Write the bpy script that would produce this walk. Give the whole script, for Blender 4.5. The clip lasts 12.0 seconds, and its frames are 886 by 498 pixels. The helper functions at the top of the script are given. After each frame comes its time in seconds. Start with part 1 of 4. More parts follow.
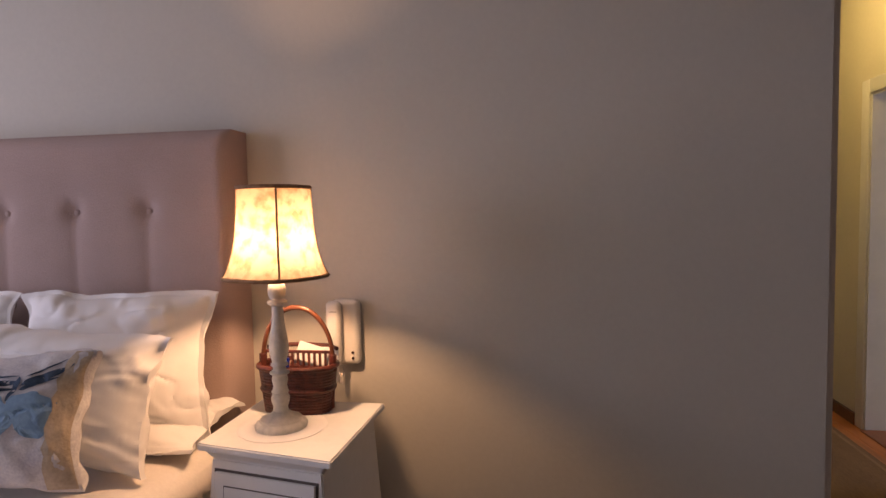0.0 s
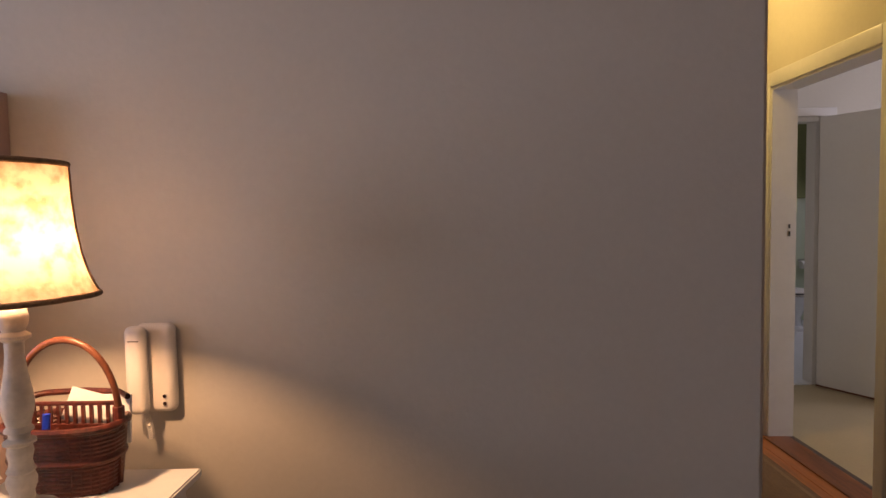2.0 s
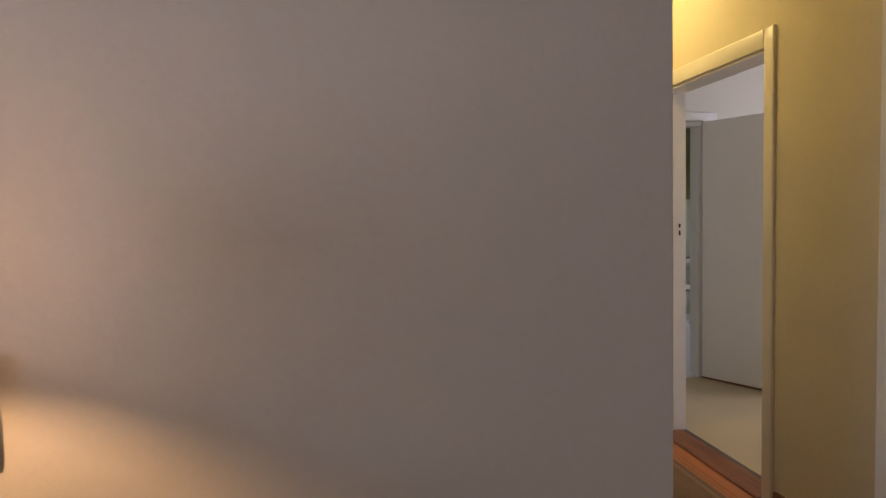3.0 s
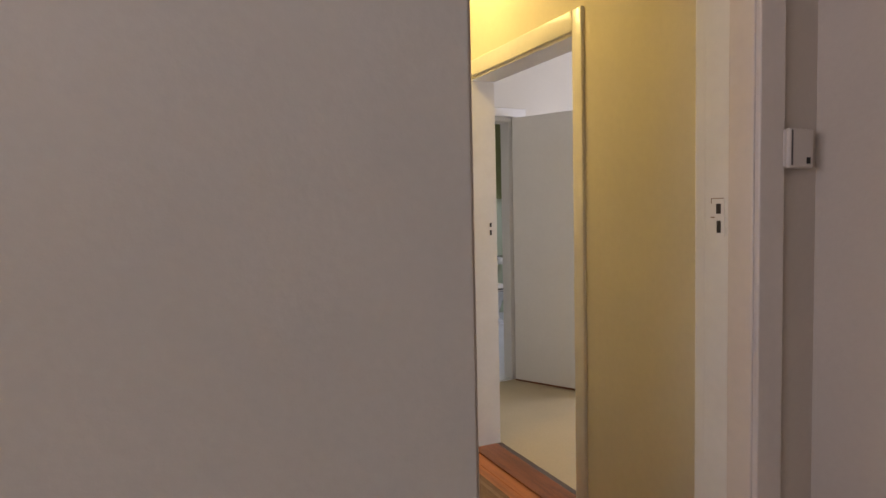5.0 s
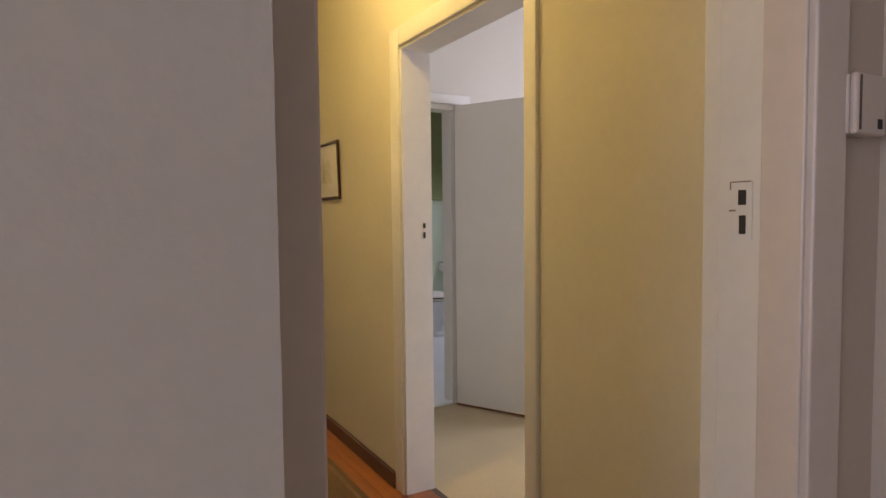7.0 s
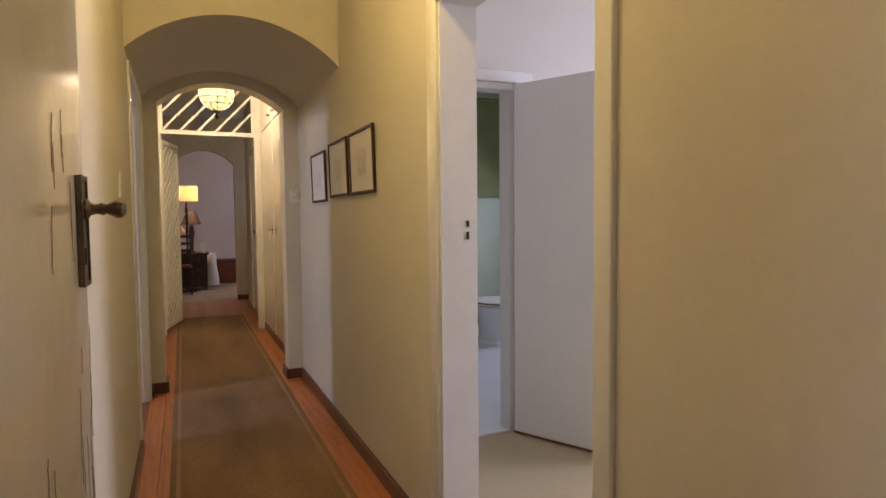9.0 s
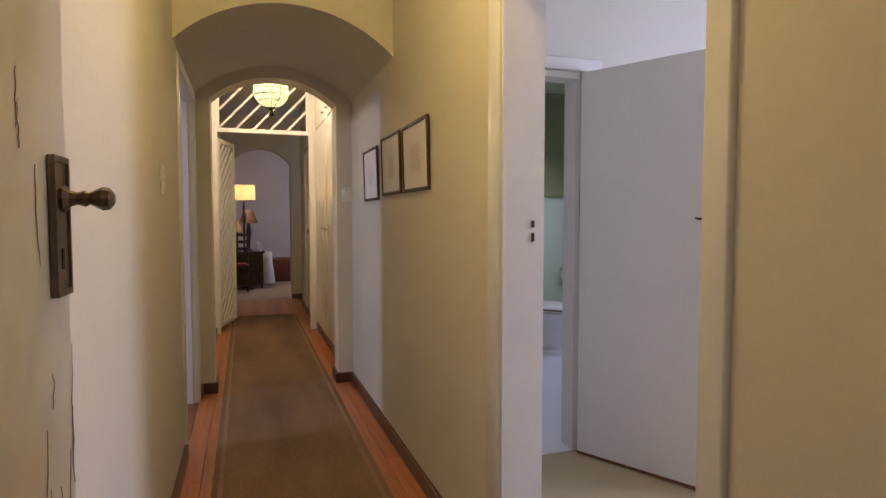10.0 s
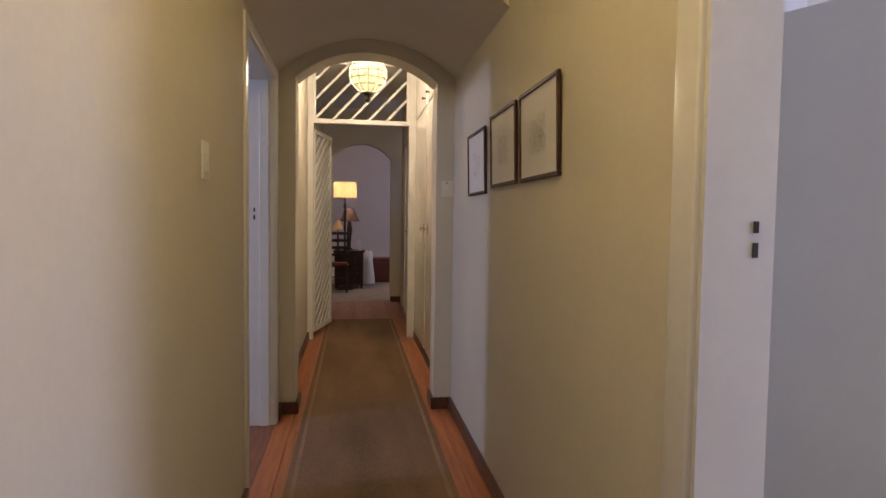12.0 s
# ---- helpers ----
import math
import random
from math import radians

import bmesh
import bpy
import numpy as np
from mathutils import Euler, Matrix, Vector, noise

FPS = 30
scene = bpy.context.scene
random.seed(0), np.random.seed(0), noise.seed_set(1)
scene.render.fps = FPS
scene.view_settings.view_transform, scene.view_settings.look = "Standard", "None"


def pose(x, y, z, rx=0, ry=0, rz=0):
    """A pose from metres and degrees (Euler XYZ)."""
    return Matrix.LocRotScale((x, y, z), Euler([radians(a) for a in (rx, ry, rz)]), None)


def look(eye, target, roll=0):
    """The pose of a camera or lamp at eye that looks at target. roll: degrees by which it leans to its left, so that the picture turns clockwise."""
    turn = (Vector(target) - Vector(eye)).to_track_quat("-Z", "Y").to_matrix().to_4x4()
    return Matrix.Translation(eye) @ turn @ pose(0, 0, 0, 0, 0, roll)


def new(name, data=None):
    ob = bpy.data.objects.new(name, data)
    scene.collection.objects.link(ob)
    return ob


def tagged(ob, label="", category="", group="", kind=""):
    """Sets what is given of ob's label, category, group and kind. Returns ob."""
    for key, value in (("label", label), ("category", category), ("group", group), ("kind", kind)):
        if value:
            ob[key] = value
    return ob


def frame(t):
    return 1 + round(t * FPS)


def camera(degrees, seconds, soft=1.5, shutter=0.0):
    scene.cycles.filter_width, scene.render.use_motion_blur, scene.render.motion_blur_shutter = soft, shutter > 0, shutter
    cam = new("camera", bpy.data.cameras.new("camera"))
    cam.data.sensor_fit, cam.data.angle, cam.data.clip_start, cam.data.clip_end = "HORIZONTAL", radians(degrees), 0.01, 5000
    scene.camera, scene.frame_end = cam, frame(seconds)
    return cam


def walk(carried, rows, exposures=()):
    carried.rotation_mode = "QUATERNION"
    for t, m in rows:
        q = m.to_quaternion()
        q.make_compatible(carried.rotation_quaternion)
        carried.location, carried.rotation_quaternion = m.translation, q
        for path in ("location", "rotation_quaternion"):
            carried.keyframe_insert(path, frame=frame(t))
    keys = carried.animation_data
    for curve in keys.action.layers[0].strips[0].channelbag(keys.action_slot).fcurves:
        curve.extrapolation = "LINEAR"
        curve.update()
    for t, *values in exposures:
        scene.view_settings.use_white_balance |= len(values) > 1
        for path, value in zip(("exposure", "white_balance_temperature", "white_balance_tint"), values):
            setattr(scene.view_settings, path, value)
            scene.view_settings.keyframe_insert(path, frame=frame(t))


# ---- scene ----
cam = camera(73.1, 12.0)
PATH = [
    (0, (0.480, -1.749, 1.360), (0.153, 0.220, 1.244), -1.0),
    (0.5, (0.442, -1.655, 1.346), (0.234, 0.331, 1.231), -0.9),
    (1, (0.461, -1.530, 1.344), (0.313, 0.461, 1.233), -0.9),
    (1.5, (0.521, -1.398, 1.344), (0.420, 0.597, 1.234), -0.9),
    (2, (0.558, -1.289, 1.332), (0.533, 0.708, 1.222), -1.0),
    (2.5, (0.606, -1.182, 1.323), (0.706, 0.813, 1.227), -1.5),
    (3, (0.580, -1.112, 1.326), (0.885, 0.862, 1.217), -1.3),
    (3.5, (0.629, -1.024, 1.336), (1.116, 0.912, 1.213), -1.2),
    (5.5, (0.95, -0.548, 1.307), (1.875, 1.221, 1.189), -1.1),
    (6, (1.052, -0.409, 1.298), (2.024, 1.335, 1.185), -0.7),
    (6.5, (1.134, -0.307, 1.285), (2.141, 1.417, 1.176), -0.6),
    (8.5, (1.477, 0.096, 1.276), (2.380, 1.877, 1.165), -0.8),
    (9, (1.56, 0.216, 1.267), (2.356, 2.047, 1.158), -0.5),
    (9.5, (1.596, 0.316, 1.256), (2.301, 2.184, 1.149), -0.3),
    (10, (1.631, 0.442, 1.26), (2.26, 2.337, 1.155), 0.0),
    (10.5, (1.691, 0.622, 1.264), (2.234, 2.544, 1.16), 0.2),
    (11, (1.751, 0.79, 1.26), (2.186, 2.739, 1.154), 0.4),
    (11.5, (1.754, 0.931, 1.248), (2.117, 2.895, 1.142), 0.6),
    (12, (1.773, 1.167, 1.249), (2.069, 3.142, 1.144), 0.8),
]
walk(cam, [(t, look(eye, target, roll)) for t, eye, target, roll in PATH],
     [(0, -0.82, 7350, 32), (1.5, -0.80, 7750, 34), (2.5, -0.55, 7600, 30), (3.5, -0.12, 7350, 25), (5.5, 0.17, 7400, 25),
      (8.5, 0.21, 6750, 29), (9.5, 0.19, 6450, 31), (10.5, 0.03, 6100, 33), (11, -0.07, 6050, 33), (12, -0.03, 5950, 34)])

# ---- world, light, exposure ----
world = bpy.data.worlds.new("world")
scene.world = world
world.use_nodes = True
wn = world.node_tree
sky = wn.nodes.new("ShaderNodeTexSky")
sky.sky_type, sky.sun_disc = "NISHITA", False
sky.sun_elevation, sky.sun_rotation = radians(28), radians(200)
wn.nodes["Background"].inputs["Strength"].default_value = 0.1
wn.links.new(sky.outputs["Color"], wn.nodes["Background"].inputs["Color"])


def lamp_light(name, kind, where, power, colour, size=0.1, size_y=0.1, target=None):
    data = bpy.data.lights.new(name, kind)
    data.energy, data.color = power, colour
    if kind == "AREA":
        data.shape, data.size, data.size_y = "RECTANGLE", size, size_y
    else:
        data.shadow_soft_size = size
    ob = new(name, data)
    ob.matrix_world = look(where, target) if target else pose(*where)
    return ob


DAY = (0.66, 0.765, 1.0)
WARM = (1.0, 0.66, 0.36)
YELLOW = (1.0, 0.81, 0.30)
lamp_light("bedroom_window_daylight", "AREA", (-3.36, -1.7, 1.5), 98, DAY, 2.4, 1.6, (1.0, -1.4, 1.2))
lamp_light("dressing_window_daylight", "AREA", (5.94, 1.25, 1.5), 70, DAY, 1.2, 1.3, (1.4, 1.95, 1.0))
lamp_light("toilet_window_daylight", "AREA", (5.12, 4.9, 1.75), 17, DAY, 0.8, 0.8, (3.2, 4.2, 0.2))
lamp_light("side_room_window_daylight", "AREA", (-1.98, 3.56, 2.12), 40, (0.56, 0.70, 1.0), 0.45, 0.36, (1.5, 4.4, 1.0))
lamp_light("bedside_bulb", "POINT", (-0.229, -0.235, 1.293), 29.0, WARM, 0.021)
lamp_light("hall_bulb", "POINT", (1.87, 1.95, 2.56), 21, YELLOW, 0.06)
lamp_light("globe_bulb", "POINT", (1.883, 6.2, 2.47), 60, (1.0, 0.84, 0.52), 0.045)
lamp_light("floor_lamp_bulb", "POINT", (1.63, 11.5, 1.70), 18, (1.0, 0.80, 0.50), 0.04)
lamp_light("table_lamp_bulb", "POINT", (1.70, 11.72, 1.27), 5, (1.0, 0.80, 0.48), 0.03)
# Fill light in an unseen lobby opening, lifts the gate and the ceiling there.
lamp_light("lobby_fill_light", "AREA", (2.99, 9.65, 1.6), 1.5, DAY, 0.44, 0.9, (1.5, 8.2, 2.3))
# Added area light that fills the far room; its walls have no window.
lamp_light("far_room_fill", "AREA", (3.9, 11.5, 1.6), 9, (0.80, 0.84, 1.0), 1.2, 1.2, (1.5, 12.5, 1.0))


# ---- materials ----
def mat(name, colour, rough=0.6, metal=0.0, vary=0.06, scale=3.0, bump=0.02, grain=120.0, stretch=(1, 1, 1), spec=0.5, dark=None, piece=0.0):
    """Paint-like or cloth-like surface: soft patches at one scale, fine grain and relief at another."""
    m = bpy.data.materials.new(name)
    m.use_nodes = True
    nt = m.node_tree
    n, l = nt.nodes, nt.links
    b = n["Principled BSDF"]
    b.inputs["Roughness"].default_value = rough
    b.inputs["Metallic"].default_value = metal
    b.inputs["Specular IOR Level"].default_value = spec
    tc = n.new("ShaderNodeTexCoord")
    mp = n.new("ShaderNodeMapping")
    mp.inputs["Scale"].default_value = stretch
    l.new(tc.outputs["Object"], mp.inputs["Vector"])
    big = n.new("ShaderNodeTexNoise")
    big.inputs["Scale"].default_value, big.inputs["Detail"].default_value = scale, 5
    fine = n.new("ShaderNodeTexNoise")
    fine.inputs["Scale"].default_value, fine.inputs["Detail"].default_value = grain, 3
    l.new(mp.outputs["Vector"], big.inputs["Vector"])
    l.new(mp.outputs["Vector"], fine.inputs["Vector"])
    lo = dark or tuple(c * (1 - 2.2 * vary) for c in colour)
    hi = tuple(min(1, c * (1 + vary)) for c in colour)
    ramp = n.new("ShaderNodeValToRGB")
    ramp.color_ramp.elements[0].position, ramp.color_ramp.elements[1].position = 0.3, 0.7
    ramp.color_ramp.elements[0].color, ramp.color_ramp.elements[1].color = (*lo, 1), (*hi, 1)
    add = n.new("ShaderNodeMath")
    add.operation = "MULTIPLY_ADD"
    add.inputs[1].default_value = 0.35
    l.new(fine.outputs["Fac"], add.inputs[0])
    sub = n.new("ShaderNodeMath")
    sub.operation = "MULTIPLY_ADD"
    sub.inputs[1].default_value, sub.inputs[2].default_value = 0.65, 0.0
    l.new(big.outputs["Fac"], sub.inputs[0])
    l.new(sub.outputs[0], add.inputs[2])
    last = add
    if piece:
        info = n.new("ShaderNodeObjectInfo")
        pm = n.new("ShaderNodeMath")
        pm.operation = "MULTIPLY_ADD"
        pm.inputs[1].default_value = piece
        l.new(info.outputs["Random"], pm.inputs[0])
        l.new(add.outputs[0], pm.inputs[2])
        last = pm
    l.new(last.outputs[0], ramp.inputs["Fac"])
    l.new(ramp.outputs["Color"], b.inputs["Base Color"])
    if bump:
        bp = n.new("ShaderNodeBump")
        bp.inputs["Strength"].default_value, bp.inputs["Distance"].default_value = min(1, bump * 8), 0.004
        l.new(fine.outputs["Fac"], bp.inputs["Height"])
        l.new(bp.outputs["Normal"], b.inputs["Normal"])
    return m


M_BEDWALL = mat("greige_wall_paint", (0.57, 0.54, 0.47), 0.75, vary=0.03, scale=1.5, bump=0.02, grain=60)
# Darker and warmer than the other bedroom walls.
M_TANWALL = mat("tan_wall_surface", (0.49, 0.42, 0.345), 0.75, vary=0.03, scale=1.5, bump=0.02, grain=60)
M_HALL = mat("cream_yellow_wall_paint", (0.635, 0.588, 0.468), 0.8, vary=0.03, scale=2.0, bump=0.015, grain=50, spec=0.12)
M_WHITEWALL = mat("white_wall_paint", (0.63, 0.60, 0.52), 0.7, vary=0.02, scale=2, grain=50)
M_GREENWALL = mat("pale_green_wall_paint", (0.58, 0.66, 0.50), 0.6, vary=0.03)
M_CEIL = mat("ceiling_paint", (0.82, 0.80, 0.72), 0.8, vary=0.02)
M_GLOSS = mat("white_gloss_paint", (0.73, 0.715, 0.67), 0.28, vary=0.03, scale=6, bump=0.012, grain=35)
M_DOORWHITE = mat("satin_white_door_paint", (0.74, 0.73, 0.70), 0.4, vary=0.02, scale=3, bump=0.008, grain=40)
M_OLDDOOR = mat("old_cream_gloss_paint", (0.78, 0.74, 0.62), 0.12, vary=0.05, scale=4, bump=0.02, grain=14)
M_PLANK = mat("varnished_pine", (0.38, 0.13, 0.037), 0.45, vary=0.22, scale=4, bump=0.015, grain=40, stretch=(9, 0.7, 9), dark=(0.17, 0.05, 0.016), piece=0.18)
M_BASE = mat("dark_brown_skirting_paint", (0.115, 0.045, 0.028), 0.35, vary=0.2, scale=5, grain=30)
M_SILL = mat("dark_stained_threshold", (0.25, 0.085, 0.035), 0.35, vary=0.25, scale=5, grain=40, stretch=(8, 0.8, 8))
M_VINYL = mat("beige_vinyl", (0.52, 0.42, 0.26), 0.42, vary=0.06, scale=2, grain=80)
M_TILEWHITE = mat("white_floor_tile", (0.78, 0.80, 0.82), 0.25, vary=0.03)
M_CARPET = mat("pale_carpet", (0.35, 0.285, 0.225), 0.95, vary=0.12, scale=6, bump=0.06, grain=200)
M_BEDCARPET = mat("bedroom_carpet", (0.30, 0.24, 0.19), 0.95, vary=0.12, scale=6, bump=0.06, grain=200)
M_DARKWOOD = mat("dark_wood", (0.05, 0.022, 0.014), 0.35, vary=0.3, scale=6, grain=50, stretch=(6, 6, 1))
M_BRASS = mat("tarnished_bronze", (0.20, 0.15, 0.10), 0.42, metal=0.7, vary=0.25, scale=30, bump=0.03, grain=90)
M_DARKBRONZE = mat("dark_bronze", (0.075, 0.055, 0.038), 0.38, metal=0.7, vary=0.25, scale=30, bump=0.03, grain=90)
M_HOLE = mat("dark_recess", (0.03, 0.025, 0.02), 0.8)

L, R = 1.315, 2.410
TOP = 2.80


# ---- mesh helpers ----
def box_bm(x0, y0, z0, x1, y1, z1, bevel=0.0, seg=2):
    bm = bmesh.new()
    bmesh.ops.create_cube(bm, size=1)
    bmesh.ops.transform(bm, matrix=Matrix.Translation(((x0 + x1) / 2, (y0 + y1) / 2, (z0 + z1) / 2)) @ Matrix.Diagonal((x1 - x0, y1 - y0, z1 - z0, 1)), verts=bm.verts)
    if bevel:
        bmesh.ops.bevel(bm, geom=bm.edges[:], offset=bevel, segments=seg, affect="EDGES", profile=0.5)
    return bm


def join_bm(*bms):
    out = bmesh.new()
    for b in bms:
        me = bpy.data.meshes.new("tmp")
        b.to_mesh(me)
        out.from_mesh(me)
        bpy.data.meshes.remove(me)
        b.free()
    return out


def moved(bm, m):
    bmesh.ops.transform(bm, matrix=m, verts=bm.verts)
    return bm


def prism_bm(pts, a0, a1, axis="y"):
    """Extrude a closed outline. axis y: points are (x, z); axis x: (y, z); axis z: (x, y)."""
    bm = bmesh.new()
    def put(p, a):
        return (p[0], a, p[1]) if axis == "y" else (a, p[0], p[1]) if axis == "x" else (p[0], p[1], a)
    lo = [bm.verts.new(put(p, a0)) for p in pts]
    hi = [bm.verts.new(put(p, a1)) for p in pts]
    bm.faces.new(lo)
    bm.faces.new(hi[::-1])
    k = len(pts)
    for i in range(k):
        bm.faces.new((lo[i], hi[i], hi[(i + 1) % k], lo[(i + 1) % k]))
    bmesh.ops.recalc_face_normals(bm, faces=bm.faces)
    return bm


def lathe_bm(profile, steps=32, m=None, tube=False, top=True):
    """Turn (radius, height) points round the z axis; tube closes the outline on itself."""
    bm = bmesh.new()
    rings = []
    for r, z in profile:
        rings.append([bm.verts.new((r * math.cos(2 * math.pi * i / steps), r * math.sin(2 * math.pi * i / steps), z)) for i in range(steps)])
    pairs = list(zip(rings, rings[1:])) + ([(rings[-1], rings[0])] if tube else [])
    for a, b in pairs:
        for i in range(steps):
            bm.faces.new((a[i], a[(i + 1) % steps], b[(i + 1) % steps], b[i]))
    if not tube:
        bm.faces.new(rings[0][::-1])
        if top:
            bm.faces.new(rings[-1])
    bmesh.ops.recalc_face_normals(bm, faces=bm.faces)
    return moved(bm, m) if m else bm


def rod_bm(points, radius, steps=8, closed=False):
    """A round bar along points."""
    pts = [Vector(p) for p in points]
    bm = bmesh.new()
    rings = []
    k = len(pts)
    side = None
    for i, p in enumerate(pts):
        d = (pts[(i + 1) % k] - pts[i - 1]) if closed or 0 < i < k - 1 else (pts[1] - pts[0] if i == 0 else pts[-1] - pts[-2])
        d.normalize()
        if side is None:
            side = d.orthogonal().normalized()
        side = (side - d * side.dot(d)).normalized()
        up = d.cross(side)
        r = radius[i] if isinstance(radius, (list, tuple)) else radius
        rings.append([bm.verts.new(p + (side * math.cos(a) + up * math.sin(a)) * r) for a in (2 * math.pi * j / steps for j in range(steps))])
    for i in range(k if closed else k - 1):
        a, b = rings[i], rings[(i + 1) % k]
        for j in range(steps):
            bm.faces.new((a[j], a[(j + 1) % steps], b[(j + 1) % steps], b[j]))
    if not closed:
        bm.faces.new(rings[0][::-1])
        bm.faces.new(rings[-1])
    bmesh.ops.recalc_face_normals(bm, faces=bm.faces)
    return bm


def link(name, bm, material, smooth=False):
    me = bpy.data.meshes.new(name)
    bm.to_mesh(me)
    bm.free()
    if material:
        me.materials.append(material)
    if smooth:
        me.shade_smooth()
        try:
            me.set_sharp_from_angle(angle=radians(40))
        except AttributeError:
            pass
    return new(name, me)


def part(name, bm, material, parent, label="", smooth=False):
    ob = link(name, bm, material, smooth)
    ob.parent = parent
    if label:
        ob["label"] = label
    return ob


def thing(name, label, category, where=(0, 0, 0), turn=0.0, group=""):
    ob = new(name)
    ob.empty_display_size = 0.05
    ob.matrix_world = pose(*where, 0, 0, turn)
    return tagged(ob, label, category, group)


def setting(name, bm, material, label, category, smooth=False):
    return tagged(link(name, bm, material, smooth), label, category, kind="structure")


# ---- structure ----
def wall_bm(axis, face, back, a0, a1, openings=(), z1=TOP, z0=0.0):
    """A wall along x (axis 'x', face and back are y) or along y (axis 'y', face and back are x), with openings (from, to, bottom, top) that go through."""
    bms = []
    def blk(u0, u1, w0, w1):
        if u1 - u0 < 1e-4 or w1 - w0 < 1e-4:
            return
        f, b = min(face, back), max(face, back)
        bms.append(box_bm(u0, f, w0, u1, b, w1) if axis == "x" else box_bm(f, u0, w0, b, u1, w1))
    u = a0
    for o0, o1, s0, s1 in sorted(openings):
        blk(u, o0, z0, z1)
        blk(o0, o1, z0, s0)
        blk(o0, o1, s1, z1)
        u = o1
    blk(u, a1, z0, z1)
    return join_bm(*bms)


BATH = (1.303, 2.197)      # doorway from the hall into the dressing room
SIDE = (3.84, 4.79)       # doorway from the hall into the side room
SHADE_NICHE = (7.42, 8.02)       # recess added behind the open gate for shade between its slats
WC = (2.60, 3.325)         # doorway of the toilet, along x
DOOR_TOP = 2.03

setting("wall_bed_head", wall_bm("x", 0.172, 0.46, -3.4, 1.316), M_BEDWALL, "greige painted bedroom wall behind the bed", "wall")
setting("wall_bedroom_door", wall_bm("x", 0.31, 0.46, 1.316, R, [(1.355, 2.195, 0, 2.06)]), M_TANWALL, "short tan wall that holds the bedroom doorway", "wall")
setting("wall_bedroom_right", wall_bm("y", R, R + 0.15, -4.4, 0.46), M_TANWALL, "tan bedroom side wall", "wall")
setting("wall_bedroom_left", wall_bm("y", -3.4, -3.55, -4.4, 0.46, [(-2.95, -0.45, 0.7, 2.3)]), M_BEDWALL, "greige bedroom wall with the window", "wall")
setting("wall_bedroom_back", wall_bm("x", -4.4, -4.55, -3.55, R + 0.15), M_BEDWALL, "greige painted bedroom wall", "wall")
setting("wall_hall_right", wall_bm("y", R, R + 0.14, 0.46, 9.3, [(BATH[0], BATH[1], 0, DOOR_TOP)]), M_HALL, "cream-yellow painted wall of the hall", "wall")
setting("wall_hall_left", wall_bm("y", L, L - 0.15, 0.46, 10.0, [(SIDE[0], SIDE[1], 0, 2.06), (SHADE_NICHE[0], SHADE_NICHE[1], 0, 2.10)]), M_HALL, "cream-yellow painted wall of the hall", "wall")
setting("wall_dressing_near", wall_bm("x", 0.46, 0.31, R + 0.15, 6.0), M_WHITEWALL, "white painted dressing room wall", "wall")
setting("wall_dressing_end", wall_bm("y", 6.0, 6.12, 0.31, 3.35, [(0.65, 1.85, 0.85, 2.15)]), M_WHITEWALL, "white dressing room wall with the window", "wall")
setting("wall_toilet_front", wall_bm("x", 3.24, 3.35, R + 0.14, 6.0, [(WC[0], WC[1], 0, 2.02)]), M_WHITEWALL, "white wall with the toilet doorway", "wall")
setting("wall_toilet_side", wall_bm("y", 5.1, 5.22, 3.352, 5.95, [(4.5, 5.3, 1.35, 2.15)]), M_GREENWALL, "pale green toilet wall with a window", "wall")
setting("wall_toilet_back", wall_bm("x", 5.95, 6.05, R + 0.14, 5.22), M_GREENWALL, "pale green toilet back wall", "wall")
# Made-up unlit box: keeps the gaps between the gate's slats dark.
setting("wall_shade_recess", join_bm(box_bm(L - 0.75, SHADE_NICHE[0] - 0.05, 0, L - 0.15, SHADE_NICHE[0], 2.15), box_bm(L - 0.75, SHADE_NICHE[1], 0, L - 0.15, SHADE_NICHE[1] + 0.05, 2.15),
                               box_bm(L - 0.80, SHADE_NICHE[0] - 0.05, 0, L - 0.75, SHADE_NICHE[1] + 0.05, 2.15), box_bm(L - 0.75, SHADE_NICHE[0], 2.10, L - 0.15, SHADE_NICHE[1], 2.15)), M_TANWALL, "added unlit recess that darkens the lattice gate's gaps", "wall")
setting("floor_shade_recess", box_bm(L - 0.75, SHADE_NICHE[0], -0.05, L, SHADE_NICHE[1], -0.002), M_SILL, "dark floor of the added shade recess", "floor")
setting("wall_side_room_near", wall_bm("x", 2.3, 2.18, -2.2, L - 0.15), M_WHITEWALL, "white side room wall", "wall")
setting("wall_side_room_far", wall_bm("x", 5.6, 5.72, -2.2, L - 0.15), M_WHITEWALL, "white side room wall", "wall")
setting("wall_side_room_window", wall_bm("y", -2.05, -2.2, 2.3, 5.6, [(3.25, 3.85, 1.4, 2.3)]), M_WHITEWALL, "white side room wall with the window", "wall")
setting("wall_far_room_back", wall_bm("x", 13.2, 13.35, -1.0, 4.2), mat("lilac_white_wall_paint", (0.72, 0.68, 0.68), 0.7, vary=0.02), "pale far room wall", "wall")
setting("wall_far_room_left", wall_bm("y", -0.9, -1.0, 10.0, 13.2), M_WHITEWALL, "pale far room wall", "wall")
setting("wall_far_room_right", wall_bm("y", 4.1, 4.2, 9.15, 13.2), M_WHITEWALL, "pale far room wall", "wall")


def arch_pts(x0, x1, spring, rise, w0, w1, steps=28):
    """Outline of a wall piece from w0 to w1 above an arch between x0 and x1, with legs where the wall is wider."""
    c, h = (x0 + x1) / 2, (x1 - x0) / 2
    rad = (h * h + rise * rise) / (2 * rise)
    zc = spring + rise - rad
    a = math.asin(h / rad)
    curve = [(c + rad * math.sin(-a + 2 * a * i / steps), zc + rad * math.cos(-a + 2 * a * i / steps)) for i in range(steps + 1)]
